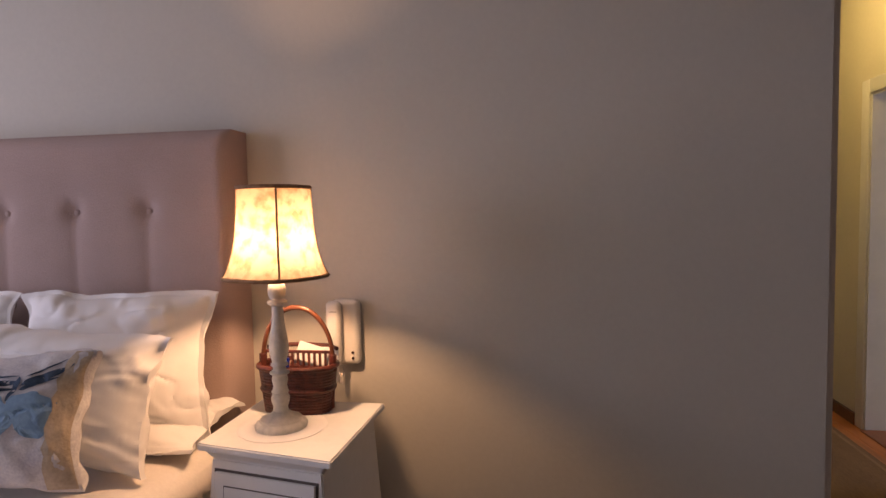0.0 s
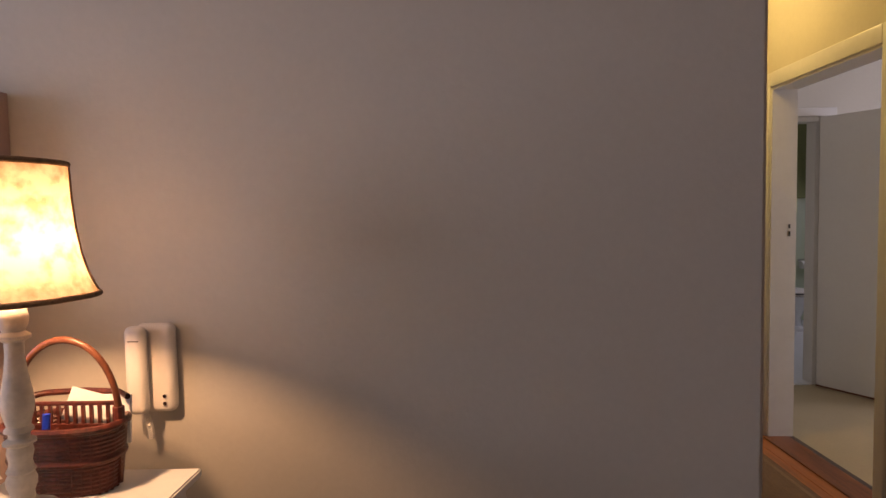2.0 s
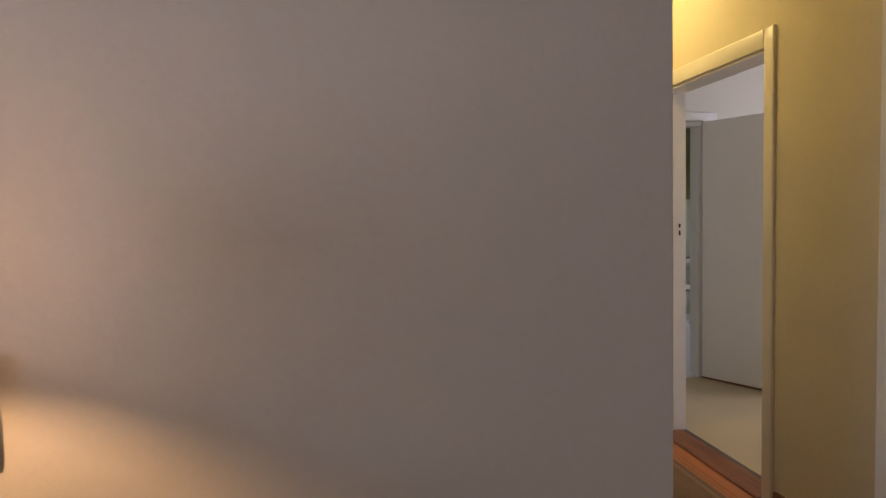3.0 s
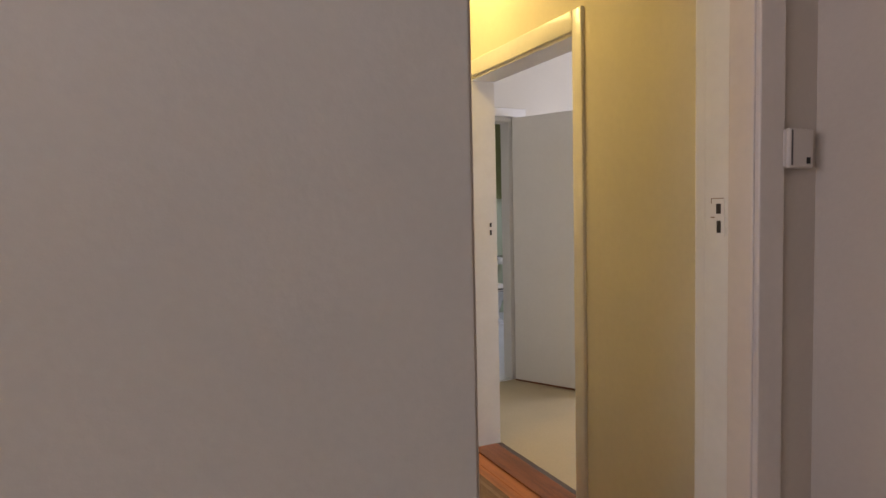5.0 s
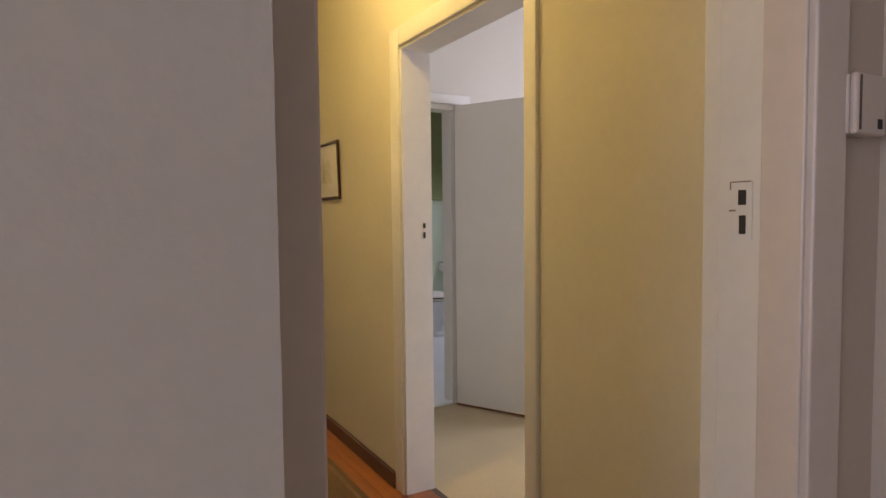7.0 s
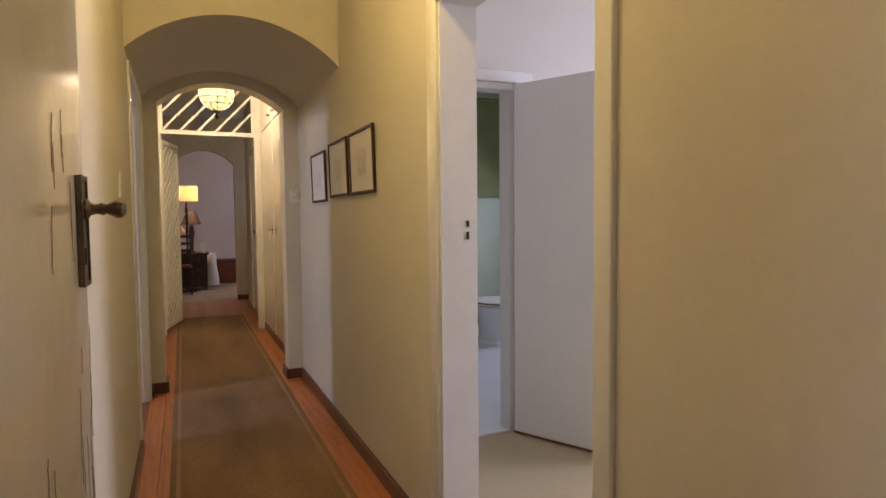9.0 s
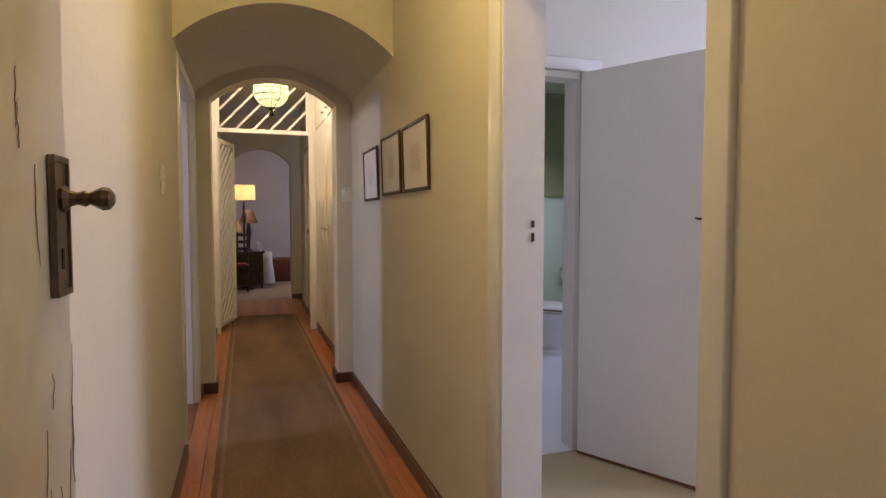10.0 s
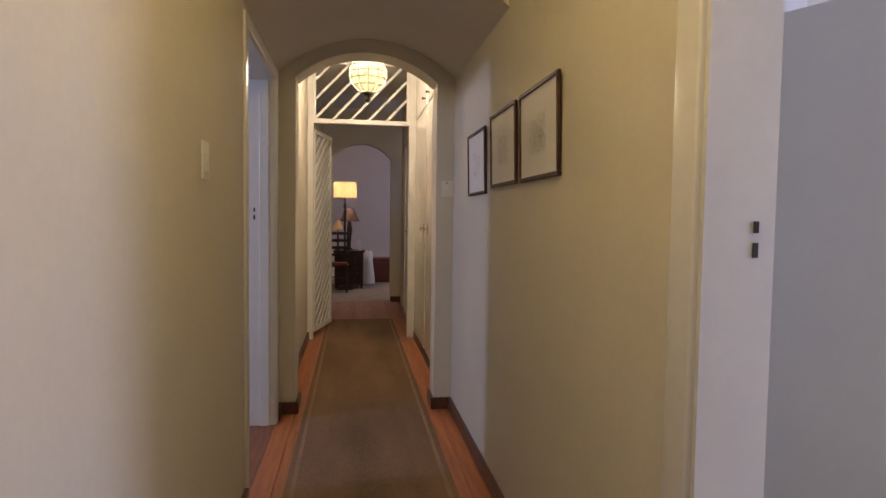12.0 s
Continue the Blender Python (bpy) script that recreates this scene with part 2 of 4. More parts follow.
    if w0 < x0 - 1e-4:
        curve = [(w0, 0.0), (x0, 0.0)] + curve
    if w1 > x1 + 1e-4:
        curve = curve + [(x1, 0.0), (w1, 0.0)]
    return curve + [(w1, TOP), (w0, TOP)]


setting("vault_arch", prism_bm(arch_pts(L, R, 2.128, 0.222, L, R), 3.65, 4.985), M_HALL, "low cream arched vault over the hall", "arch", True)
def arch_lip_bm(x0, x1, spring, rise, band, y0, y1, steps=36):
    """A thin curved band that follows an arch's edge."""
    c, h = (x0 + x1) / 2, (x1 - x0) / 2
    rad = (h * h + rise * rise) / (2 * rise)
    zc = spring + rise - rad
    a = math.asin(h / rad)
    angles = [-a + 2 * a * i / steps for i in range(steps + 1)]
    inner = [(c + rad * math.sin(t), zc + rad * math.cos(t)) for t in angles]
    outer = [(c + (rad + band) * math.sin(t) * 0.999, zc + (rad + band) * math.cos(t)) for t in angles]
    return prism_bm([(min(max(x, x0), x1), z) for x, z in inner + outer[::-1]], y0, y1)


setting("arch_lip", arch_lip_bm(L + 0.001, R - 0.001, 2.126, 0.222, 0.018, 3.638, 3.652), M_HALL, "rounded plaster lip on the vault's edge", "trim", True)
setting("wall_hall_arch", prism_bm(arch_pts(1.414, 2.296, 2.10, 0.170, L, R), 4.985, 5.19), M_HALL, "cream hall arch on two shallow piers", "arch", True)
setting("wall_far_arch", prism_bm(arch_pts(1.455, 2.31, 2.08, 0.22, -1.0, 4.2), 10.0, 10.15), M_HALL, "pale round-topped archway into the far room", "arch", True)
# The opening in the right wall is added for the lobby fill light.
setting("wall_lobby_right", wall_bm("y", 2.95, 3.07, 9.15, 10.0, [(9.40, 9.90, 1.1, 2.1)]), M_HALL, "cream lobby wall", "wall")
setting("wall_lobby_near", wall_bm("x", 9.3, 9.15, R + 0.14, 4.1), M_HALL, "cream lobby wall", "wall")

setting("floor", box_bm(-3.55, -4.55, -0.12, R + 0.15, 0.31, -0.001), M_BEDCARPET, "dull brown bedroom floor", "floor")
setting("floor_hall_base", box_bm(L - 0.15, 0.31, -0.12, R + 0.14, 10.0, -0.02), M_SILL, "dark boards under the hall planks", "floor")
setting("floor_dressing_room", box_bm(R + 0.14, 0.31, -0.12, 6.12, 3.30, -0.003), M_VINYL, "smooth beige vinyl floor", "floor")
setting("floor_toilet", box_bm(R + 0.14, 3.30, -0.12, 5.22, 6.05, 0.0), M_TILEWHITE, "white toilet floor", "floor")
setting("floor_side_room", box_bm(-2.2, 2.18, -0.12, L - 0.15, 5.72, 0.0), M_CARPET, "side room floor", "floor")
setting("floor_far_room", box_bm(-1.0, 10.0, -0.12, 4.2, 13.35, 0.0), M_CARPET, "pale carpet of the far room", "floor")
setting("floor_lobby", box_bm(R + 0.14, 9.15, -0.12, 4.1, 10.0, 0.0), M_SILL, "wooden lobby floor", "floor")

setting("ceiling", box_bm(-3.55, -4.55, TOP, R + 0.15, 0.46, TOP + 0.1), M_CEIL, "white painted bedroom ceiling", "ceiling")
setting("ceiling_hall", box_bm(L - 0.15, 0.46, TOP, R + 0.14, 10.0, TOP + 0.1), M_CEIL, "cream hall ceiling", "ceiling")
setting("ceiling_dressing_room", box_bm(R + 0.14, 0.31, TOP, 6.12, 6.05, TOP + 0.1), M_CEIL, "white ceiling", "ceiling")
setting("ceiling_side_room", box_bm(-2.2, 2.18, TOP, L - 0.15, 5.72, TOP + 0.1), M_CEIL, "white ceiling", "ceiling")
setting("ceiling_far_room", box_bm(-1.0, 10.0, TOP, 4.2, 13.35, TOP + 0.1), M_CEIL, "white ceiling", "ceiling")
setting("ceiling_lobby", box_bm(R + 0.14, 9.15, TOP, 4.1, 10.0, TOP + 0.1), M_CEIL, "white ceiling", "ceiling")

# ---- more materials ----
M_HEAD = mat("taupe_linen_upholstery", (0.40, 0.29, 0.26), 0.9, vary=0.06, scale=5, bump=0.05, grain=260)
M_LINEN = mat("white_cotton_bedding", (0.80, 0.78, 0.76), 0.85, vary=0.02, scale=4, bump=0.006, grain=220)
M_PILLOW = mat("creased_white_cotton", (0.80, 0.78, 0.76), 0.85, vary=0.02, scale=4, bump=0.014, grain=17)
M_SHEET = mat("cream_quilted_cover", (0.78, 0.72, 0.66), 0.9, vary=0.05, scale=7, bump=0.015, grain=120)
M_CUSHION = mat("printed_cushion_cloth", (0.66, 0.64, 0.62), 0.9, vary=0.12, scale=16, bump=0.04, grain=200, dark=(0.40, 0.38, 0.42))
M_PIPING = mat("fawn_cushion_edge", (0.50, 0.40, 0.29), 0.9, vary=0.15, scale=30, bump=0.05, grain=150)
M_BLUE = mat("blue_printed_wing", (0.22, 0.36, 0.48), 0.9, vary=0.2, scale=25, dark=(0.12, 0.22, 0.34))
M_INK = mat("navy_printed_line", (0.05, 0.09, 0.15), 0.9, vary=0.2, scale=25)
M_STAND = mat("chalky_white_furniture_paint", (0.76, 0.75, 0.72), 0.5, vary=0.03, scale=8, bump=0.02, grain=50)
M_GREIGEGLOSS = mat("greige_frame_paint", (0.62, 0.55, 0.48), 0.4, vary=0.03, scale=5, bump=0.015, grain=40)
M_GAP = mat("shadow_gap", (0.10, 0.08, 0.07), 0.8)
M_LAMPBASE = mat("distressed_cream_lamp_paint", (0.66, 0.62, 0.54), 0.55, vary=0.12, scale=35, bump=0.04, grain=90)
M_TRIM = mat("brown_shade_braid", (0.26, 0.15, 0.075), 0.8, vary=0.2, scale=60)
M_WICKER = mat("red_brown_wicker", (0.12, 0.028, 0.018), 0.4, vary=0.35, scale=40, bump=0.05, grain=120)
M_CANE = mat("orange_brown_cane", (0.14, 0.045, 0.019), 0.35, vary=0.25, scale=20, bump=0.03)
M_PLASTIC = mat("ivory_plastic", (0.77, 0.72, 0.65), 0.35, vary=0.02, scale=10, bump=0.004)
M_OLDPLASTIC = mat("aged_ivory_plastic", (0.56, 0.49, 0.42), 0.4, vary=0.03, scale=12, bump=0.004)
M_PAPER = mat("white_paper", (0.82, 0.81, 0.79), 0.8, vary=0.02)
M_PEN = mat("blue_plastic", (0.01, 0.05, 0.55), 0.35, vary=0.05)
M_RUG = mat("brown_sisal_weave", (0.215, 0.128, 0.064), 0.95, vary=0.22, scale=3, bump=0.09, grain=160, stretch=(1, 0.25, 1))
M_RUGEDGE = mat("tan_sisal_border", (0.28, 0.18, 0.10), 0.95, vary=0.12, scale=8, bump=0.08, grain=160)
M_FRAME = mat("brown_picture_frame", (0.070, 0.032, 0.018), 0.5, vary=0.25, scale=20, grain=60, spec=0.25)
M_MOUNT = mat("off_white_picture_mount", (0.74, 0.71, 0.66), 0.7, vary=0.02)
M_SKETCH = mat("grey_sketch", (0.67, 0.64, 0.58), 0.8, vary=0.2, scale=60, dark=(0.54, 0.51, 0.45))
M_LATTICE = mat("white_lattice_paint", (0.80, 0.79, 0.74), 0.4, vary=0.03, scale=10)
M_CUPBOARD = mat("cream_gloss_cupboard_paint", (0.76, 0.73, 0.64), 0.22, vary=0.03, scale=5, bump=0.012, grain=20)
M_WIRE = mat("green_metal_wire", (0.05, 0.055, 0.03), 0.45, metal=0.6, vary=0.2)
M_CERAMIC = mat("white_ceramic", (0.80, 0.81, 0.82), 0.1, vary=0.01, bump=0.0)
M_CHROME = mat("chrome", (0.7, 0.7, 0.7), 0.15, metal=1.0, vary=0.02, bump=0.0)
M_BLIND = mat("olive_green_blind", (0.25, 0.27, 0.12), 0.85, vary=0.06, scale=10)
M_DARKSHADE = mat("dark_brown_lampshade", (0.09, 0.045, 0.028), 0.8, vary=0.2, scale=20)
M_TANSHADE = mat("tan_lampshade_cloth", (0.34, 0.21, 0.10), 0.85, vary=0.15, scale=20)
M_RED = mat("dull_red_cushion", (0.25, 0.05, 0.04), 0.9, vary=0.2)
M_FLOWER = mat("dried_flower_petals", (0.50, 0.33, 0.20), 0.9, vary=0.3, scale=60, dark=(0.20, 0.10, 0.07))
M_PINK = mat("pale_pink_cloth", (0.72, 0.55, 0.52), 0.9, vary=0.1)
M_CRACK = mat("dark_paint_crack", (0.28, 0.19, 0.11), 0.9, vary=0.3, scale=40)


def lit_shade(name, colour, dark, scale, through_share=0.75, clear=0.0):
    """Parchment or glass that lets a bulb's light through."""
    m = bpy.data.materials.new(name)
    m.use_nodes = True
    n, l = m.node_tree.nodes, m.node_tree.links
    n.remove(n["Principled BSDF"])
    tc = n.new("ShaderNodeTexCoord")
    ns = n.new("ShaderNodeTexNoise")
    ns.inputs["Scale"].default_value, ns.inputs["Detail"].default_value = scale, 6
    l.new(tc.outputs["Object"], ns.inputs["Vector"])
    rp = n.new("ShaderNodeValToRGB")
    rp.color_ramp.elements[0].position, rp.color_ramp.elements[1].position = 0.34, 0.56
    rp.color_ramp.elements[0].color, rp.color_ramp.elements[1].color = (*dark, 1), (*colour, 1)
    l.new(ns.outputs["Fac"], rp.inputs["Fac"])
    tr, df, mx = n.new("ShaderNodeBsdfTranslucent"), n.new("ShaderNodeBsdfDiffuse"), n.new("ShaderNodeMixShader")
    mx.inputs[0].default_value = through_share
    l.new(rp.outputs["Color"], tr.inputs["Color"])
    l.new(rp.outputs["Color"], df.inputs["Color"])
    l.new(df.outputs[0], mx.inputs[1])
    l.new(tr.outputs[0], mx.inputs[2])
    out = mx
    if clear:
        cl, out = n.new("ShaderNodeBsdfTransparent"), n.new("ShaderNodeMixShader")
        out.inputs[0].default_value = clear
        l.new(mx.outputs[0], out.inputs[1])
        l.new(cl.outputs[0], out.inputs[2])
    l.new(out.outputs[0], n["Material Output"].inputs["Surface"])
    return m


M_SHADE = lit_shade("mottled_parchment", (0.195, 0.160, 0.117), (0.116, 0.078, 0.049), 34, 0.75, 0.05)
M_DRUM = lit_shade("cream_lampshade_cloth", (0.48, 0.42, 0.29), (0.44, 0.37, 0.24), 12)
M_CAPIZ = lit_shade("capiz_shell", (0.080, 0.083, 0.050), (0.050, 0.053, 0.031), 30, 0.75, 0.5)

# ---- doorways ----
def strike(x, y, z, parent, face):
    """Two dark lock holes in a jamb: face 'x' for a jamb that looks along x, 'y' along y."""
    for dz0, dz1 in ((0.006, 0.028), (-0.040, -0.012)):
        if face == "x":
            part("lock_hole", box_bm(x - 0.002, y - 0.008, z + dz0, x + 0.004, y + 0.008, z + dz1), M_HOLE, parent)
        else:
            part("lock_hole", box_bm(x - 0.0045, y - 0.002, z + dz0, x + 0.0045, y + 0.004, z + dz1), M_HOLE, parent)


def casing_y(name, x, out, y0, y1, top, w, t, label, w0=None):
    """Casing round an opening in a wall along y. x: wall face, out: which way it stands proud."""
    ob = tagged(new(name), label, "door frame", kind="structure")
    a, b = sorted((x - out * 0.012, x + out * t))
    part("architrave", box_bm(a, y0 - (w0 or w), 0, b, y0, top + w, min(0.009, t * 0.45), 3), M_GLOSS, ob, "", True)
    part("architrave", box_bm(a, y1, 0, b, y1 + w, top + w, min(0.009, t * 0.45), 3), M_GLOSS, ob, "", True)
    part("head", box_bm(a, y0, top, b, y1, top + w, min(0.009, t * 0.45), 3), M_GLOSS, ob, "", True)
    return ob


# hall into the dressing room
ob = casing_y("door_frame_1", R, -1, BATH[0], BATH[1], DOOR_TOP, 0.085, 0.014, "white gloss door frame of the dressing room doorway", 0.063)
for y0, y1, s in ((BATH[0], BATH[0] + 0.012, 1), (BATH[1] - 0.012, BATH[1], -1)):
    part("jamb", box_bm(R, y0, 0, R + 0.145, y1, DOOR_TOP), M_GLOSS, ob)
part("head_lining", box_bm(R, BATH[0] + 0.012, DOOR_TOP - 0.012, R + 0.145, BATH[1] - 0.012, DOOR_TOP), M_GLOSS, ob)
strike(2.515, BATH[1] - 0.012 - 0.002, 1.222, ob, "y")
setting("threshold_1", box_bm(R - 0.03, BATH[0] + 0.013, -0.02, R + 0.118, BATH[1] - 0.013, 0.006, 0.003), M_SILL, "dark red-brown wooden threshold board", "threshold")
setting("threshold_edge_1", box_bm(R + 0.119, BATH[0] + 0.013, -0.003, R + 0.15, BATH[1] - 0.013, 0.003), M_GAP, "dark edge strip of the vinyl floor", "threshold")
setting("hall_floor_fill", box_bm(R, 0.46, -0.02, R + 0.14, 9.15, -0.001), M_SILL, "dark boards below the hall wall", "floor")

# hall into the side room
ob = casing_y("door_frame_2", L, 1, SIDE[0], SIDE[1], 2.04, 0.06, 0.012, "white gloss door frame of the side room doorway")
for y0, y1, s in ((SIDE[0], SIDE[0] + 0.012, 1), (SIDE[1] - 0.012, SIDE[1], -1)):
    part("jamb", box_bm(L - 0.155, y0, 0, L, y1, 2.04), M_GLOSS, ob)
    a, b = (y1, y1 + 0.014) if s > 0 else (y0 - 0.014, y0)
    part("stop", box_bm(L - 0.085, a, 0, L - 0.03, b, 2.028, 0.003), M_GLOSS, ob)
part("head_lining", box_bm(L - 0.155, SIDE[0] + 0.012, 2.028, L, SIDE[1] - 0.012, 2.04), M_GLOSS, ob)
strike(1.20, SIDE[1] - 0.014, 1.262, ob, "y")
setting("wall_head_side_room", box_bm(L - 0.15, SIDE[0], 2.04, L - 0.002, SIDE[1], 2.06), M_GLOSS, "white board over the side room doorway", "trim")
setting("floor_side_doorway", box_bm(L - 0.15, SIDE[0] + 0.012, -0.02, L - 0.001, SIDE[1] - 0.012, -0.001), M_SILL, "wooden floor of the side doorway", "floor")

# bedroom doorway
ob = tagged(new("door_frame_3"), "cream-white painted bedroom door frame with a bare strike plate", "door frame", kind="structure")
part("jamb", box_bm(2.18, 0.31, 0, 2.195, 0.46, 2.06), M_GLOSS, ob)
part("stop", box_bm(2.164, 0.305, 0, 2.18, 0.376, 2.045, 0.003), M_GREIGEGLOSS, ob)
part("architrave", box_bm(2.17, 0.292, 0, 2.262, 0.31, 2.13, 0.004), M_GREIGEGLOSS, ob)
part("architrave", box_bm(2.185, 0.46, 0, 2.265, 0.50, 2.13, 0.006), M_GLOSS, ob)
part("jamb", box_bm(1.355, 0.31, 0, 1.372, 0.46, 2.06), M_GLOSS, ob)
part("architrave", box_bm(1.3165, 0.292, 0, 1.388, 0.31, 2.13, 0.004), M_GREIGEGLOSS, ob)
part("architrave", box_bm(1.335, 0.46, 0, 1.345, 0.48, 2.13, 0.003), M_GLOSS, ob)
part("head", box_bm(1.388, 0.292, 2.045, 2.17, 0.31, 2.13, 0.004), M_GLOSS, ob)
part("head_lining", box_bm(1.372, 0.31, 2.045, 2.18, 0.46, 2.06), M_GLOSS, ob)
plate = part("strike_plate", join_bm(box_bm(2.1785, 0.398, 1.235, 2.1802, 0.438, 1.335), box_bm(2.1785, 0.438, 1.30, 2.1802, 0.456, 1.33)), M_GLOSS, ob, "white painted strike plate")
part("lock_hole", box_bm(2.1775, 0.409, 1.295, 2.1795, 0.423, 1.321), M_HOLE, plate)
part("lock_hole", box_bm(2.1775, 0.409, 1.245, 2.1795, 0.421, 1.277), M_HOLE, plate)
part("paint_chip", box_bm(2.1778, 0.400, 1.334, 2.1788, 0.436, 1.336), M_CRACK, plate)
part("paint_chip", box_bm(2.1778, 0.437, 1.322, 2.1788, 0.439, 1.336), M_CRACK, plate)
part("paint_chip", box_bm(2.1778, 0.428, 1.284, 2.1788, 0.440, 1.287), M_CRACK, plate)
setting("threshold_3", box_bm(1.372, 0.31, -0.02, 2.18, 0.46, 0.004, 0.002), M_SILL, "dark wooden bedroom threshold", "threshold")

# the open bedroom door
ob = thing("bedroom_door", "open old panel-less wooden door in cracked cream gloss paint", "door", (1.405, 0.462, 0.008), -0.8)
leaf = part("leaf", box_bm(-0.042, 0, 0, 0, 0.855, 2.02, 0.003), M_OLDDOOR, ob)


def crack_bm(y, z0, z1, seed):
    rnd = random.Random(seed)
    bm = bmesh.new()
    k = 9
    rows = []
    yy = y
    for i in range(k + 1):
        z = z0 + (z1 - z0) * i / k
        yy += rnd.uniform(-0.0042, 0.0042)
        w = 0.0015 * math.sin(math.pi * (0.06 + 0.88 * i / k)) * rnd.uniform(0.5, 1.3) + 0.0002
        rows.append([bm.verts.new((0.0006, yy - w, z)), bm.verts.new((0.0012, yy, z)), bm.verts.new((0.0006, yy + w, z))])
    for a, b in zip(rows, rows[1:]):
        for j in range(2):
            bm.faces.new((a[j], a[j + 1], b[j + 1], b[j]))
    return bm


for i, (y, z0, z1) in enumerate(((0.622, 1.318, 1.392), (0.690, 1.342, 1.404), (0.602, 1.192, 1.275), (0.748, 0.872, 1.012), (0.538, 0.940, 0.990), (0.770, 1.03, 1.07), (0.742, 1.20, 1.31), (0.580, 0.86, 0.965), (0.760, 0.60, 0.80), (0.66, 0.55, 0.70), (0.842, 0.93, 1.09), (0.832, 0.78, 0.96), (0.818, 0.70, 0.82), (0.800, 0.83, 0.93), (0.846, 0.60, 0.84), (0.786, 0.74, 0.79))):
    part("crack", crack_bm(y, z0, z1, i), M_CRACK, ob)
    if i in (0, 1, 3, 10, 11, 14):
        part("crack", crack_bm(y + 0.007, z0 - 0.02, z0 + 0.5 * (z1 - z0), i + 20), M_CRACK, ob)
hp = part("handle_plate", box_bm(0.0, 0.778, 1.158, 0.006, 0.836, 1.325, 0.002), M_BRASS, ob, "tarnished bronze long handle plate")
part("plate_rim", join_bm(box_bm(0.006, 0.778, 1.158, 0.009, 0.784, 1.325), box_bm(0.006, 0.830, 1.158, 0.009, 0.836, 1.325), box_bm(0.006, 0.784, 1.158, 0.009, 0.830, 1.165), box_bm(0.006, 0.784, 1.318, 0.009, 0.830, 1.325)), M_BRASS, hp)
part("keyhole", box_bm(0.0055, 0.803, 1.19, 0.0075, 0.811, 1.215), M_HOLE, hp)
part("door_handle", lathe_bm([(0.016, 0.0), (0.017, 0.005), (0.010, 0.010), (0.0075, 0.018), (0.010, 0.026), (0.0075, 0.031), (0.011, 0.038), (0.0145, 0.045), (0.013, 0.053), (0.006, 0.058)], 8, pose(0.006, 0.808, 1.275, 0, 90, 0)), M_BRASS, ob, "tarnished bronze faceted door handle")
for z in (0.25, 1.0, 1.75):
    part("hinge", lathe_bm([(0.006, -0.045), (0.006, 0.045)], 10, pose(-0.002, -0.004, z)), M_OLDDOOR, ob)

# toilet doorway and its open door
ob = tagged(new("door_frame_4"), "white painted toilet door frame with a stepped head", "door frame", kind="structure")
part("architrave", box_bm(WC[0] - 0.075, 3.215, 0, WC[0], 3.24, 2.02, 0.004), M_DOORWHITE, ob)
part("architrave", box_bm(WC[1], 3.215, 0, WC[1] + 0.075, 3.24, 2.02, 0.004), M_DOORWHITE, ob)
part("head", box_bm(WC[0] - 0.085, 3.20, 2.02, WC[1] + 0.105, 3.24, 2.085, 0.006), M_DOORWHITE, ob)
part("head_step", box_bm(WC[0] + 0.01, 3.228, 1.985, WC[1] - 0.01, 3.35, 2.02, 0.003), M_DOORWHITE, ob)
part("jamb", box_bm(WC[0], 3.24, 0, WC[0] + 0.012, 3.355, 2.02), M_DOORWHITE, ob)
part("jamb", box_bm(WC[1] - 0.03, 3.24, 0, WC[1], 3.355, 2.02), M_DOORWHITE, ob)
setting("threshold_4", box_bm(WC[0] + 0.012, 3.24, -0.003, WC[1] - 0.03, 3.36, 0.006), M_TILEWHITE, "pale toilet threshold", "threshold")
ob = thing("toilet_door", "open flush white-painted door with a dark bronze lever handle", "door", (3.335, 3.222, 0.012), 27.5)
part("leaf", box_bm(-0.038, -0.797, 0, 0, -0.005, 2.0, 0.003), M_DOORWHITE, ob)
hp = part("handle_plate", prism_bm([(-0.767, 1.140), (-0.742, 1.130), (-0.717, 1.140), (-0.717, 1.293), (-0.742, 1.306), (-0.767, 1.293)], -0.046, -0.038, "x"), M_DARKBRONZE, ob, "dark bronze shaped handle plate")
part("lever", join_bm(rod_bm([(-0.046, -0.742, 1.250), (-0.085, -0.742, 1.250)], 0.009, 10), rod_bm([(-0.083, -0.745, 1.250), (-0.088, -0.717, 1.250), (-0.086, -0.677, 1.246), (-0.084, -0.642, 1.242), (-0.084, -0.622, 1.245)], [0.009, 0.008, 0.007, 0.006, 0.004], 10)), M_DARKBRONZE, ob, "dark bronze curved lever handle", True)
part("bottom_edge", box_bm(-0.0392, -0.796, -0.009, 0.001, -0.006, 0.003), M_SILL, ob)

# ---- skirting ----
def skirt(name, x0, y0, x1, y1):
    setting(name, box_bm(min(x0, x1), min(y0, y1), 0.0, max(x0, x1), max(y0, y1), 0.075, 0.003), M_BASE, "dark brown painted skirting board", "baseboard")


skirt("baseboard_1", R - 0.02, 0.50, R, BATH[0] - 0.085)
skirt("baseboard_2", R - 0.02, BATH[1] + 0.085, R, 4.985)
skirt("baseboard_3", 2.276, 4.965, R - 0.02, 4.985)
skirt("baseboard_4", 2.276, 4.985, 2.296, 5.19)
skirt("baseboard_5", L, 0.5, L + 0.02, SIDE[0] - 0.06)
skirt("baseboard_6", L, SIDE[1] + 0.06, L + 0.02, 4.985)
skirt("baseboard_7", L + 0.02, 4.965, 1.434, 4.985)
skirt("baseboard_8", 1.414, 4.985, 1.434, 5.19)
skirt("baseboard_9", L, 5.19, L + 0.02, SHADE_NICHE[0])
skirt("baseboard_12", L, SHADE_NICHE[1], L + 0.02, 10.0)
skirt("baseboard_10", R - 0.02, 5.19, R, 9.3)
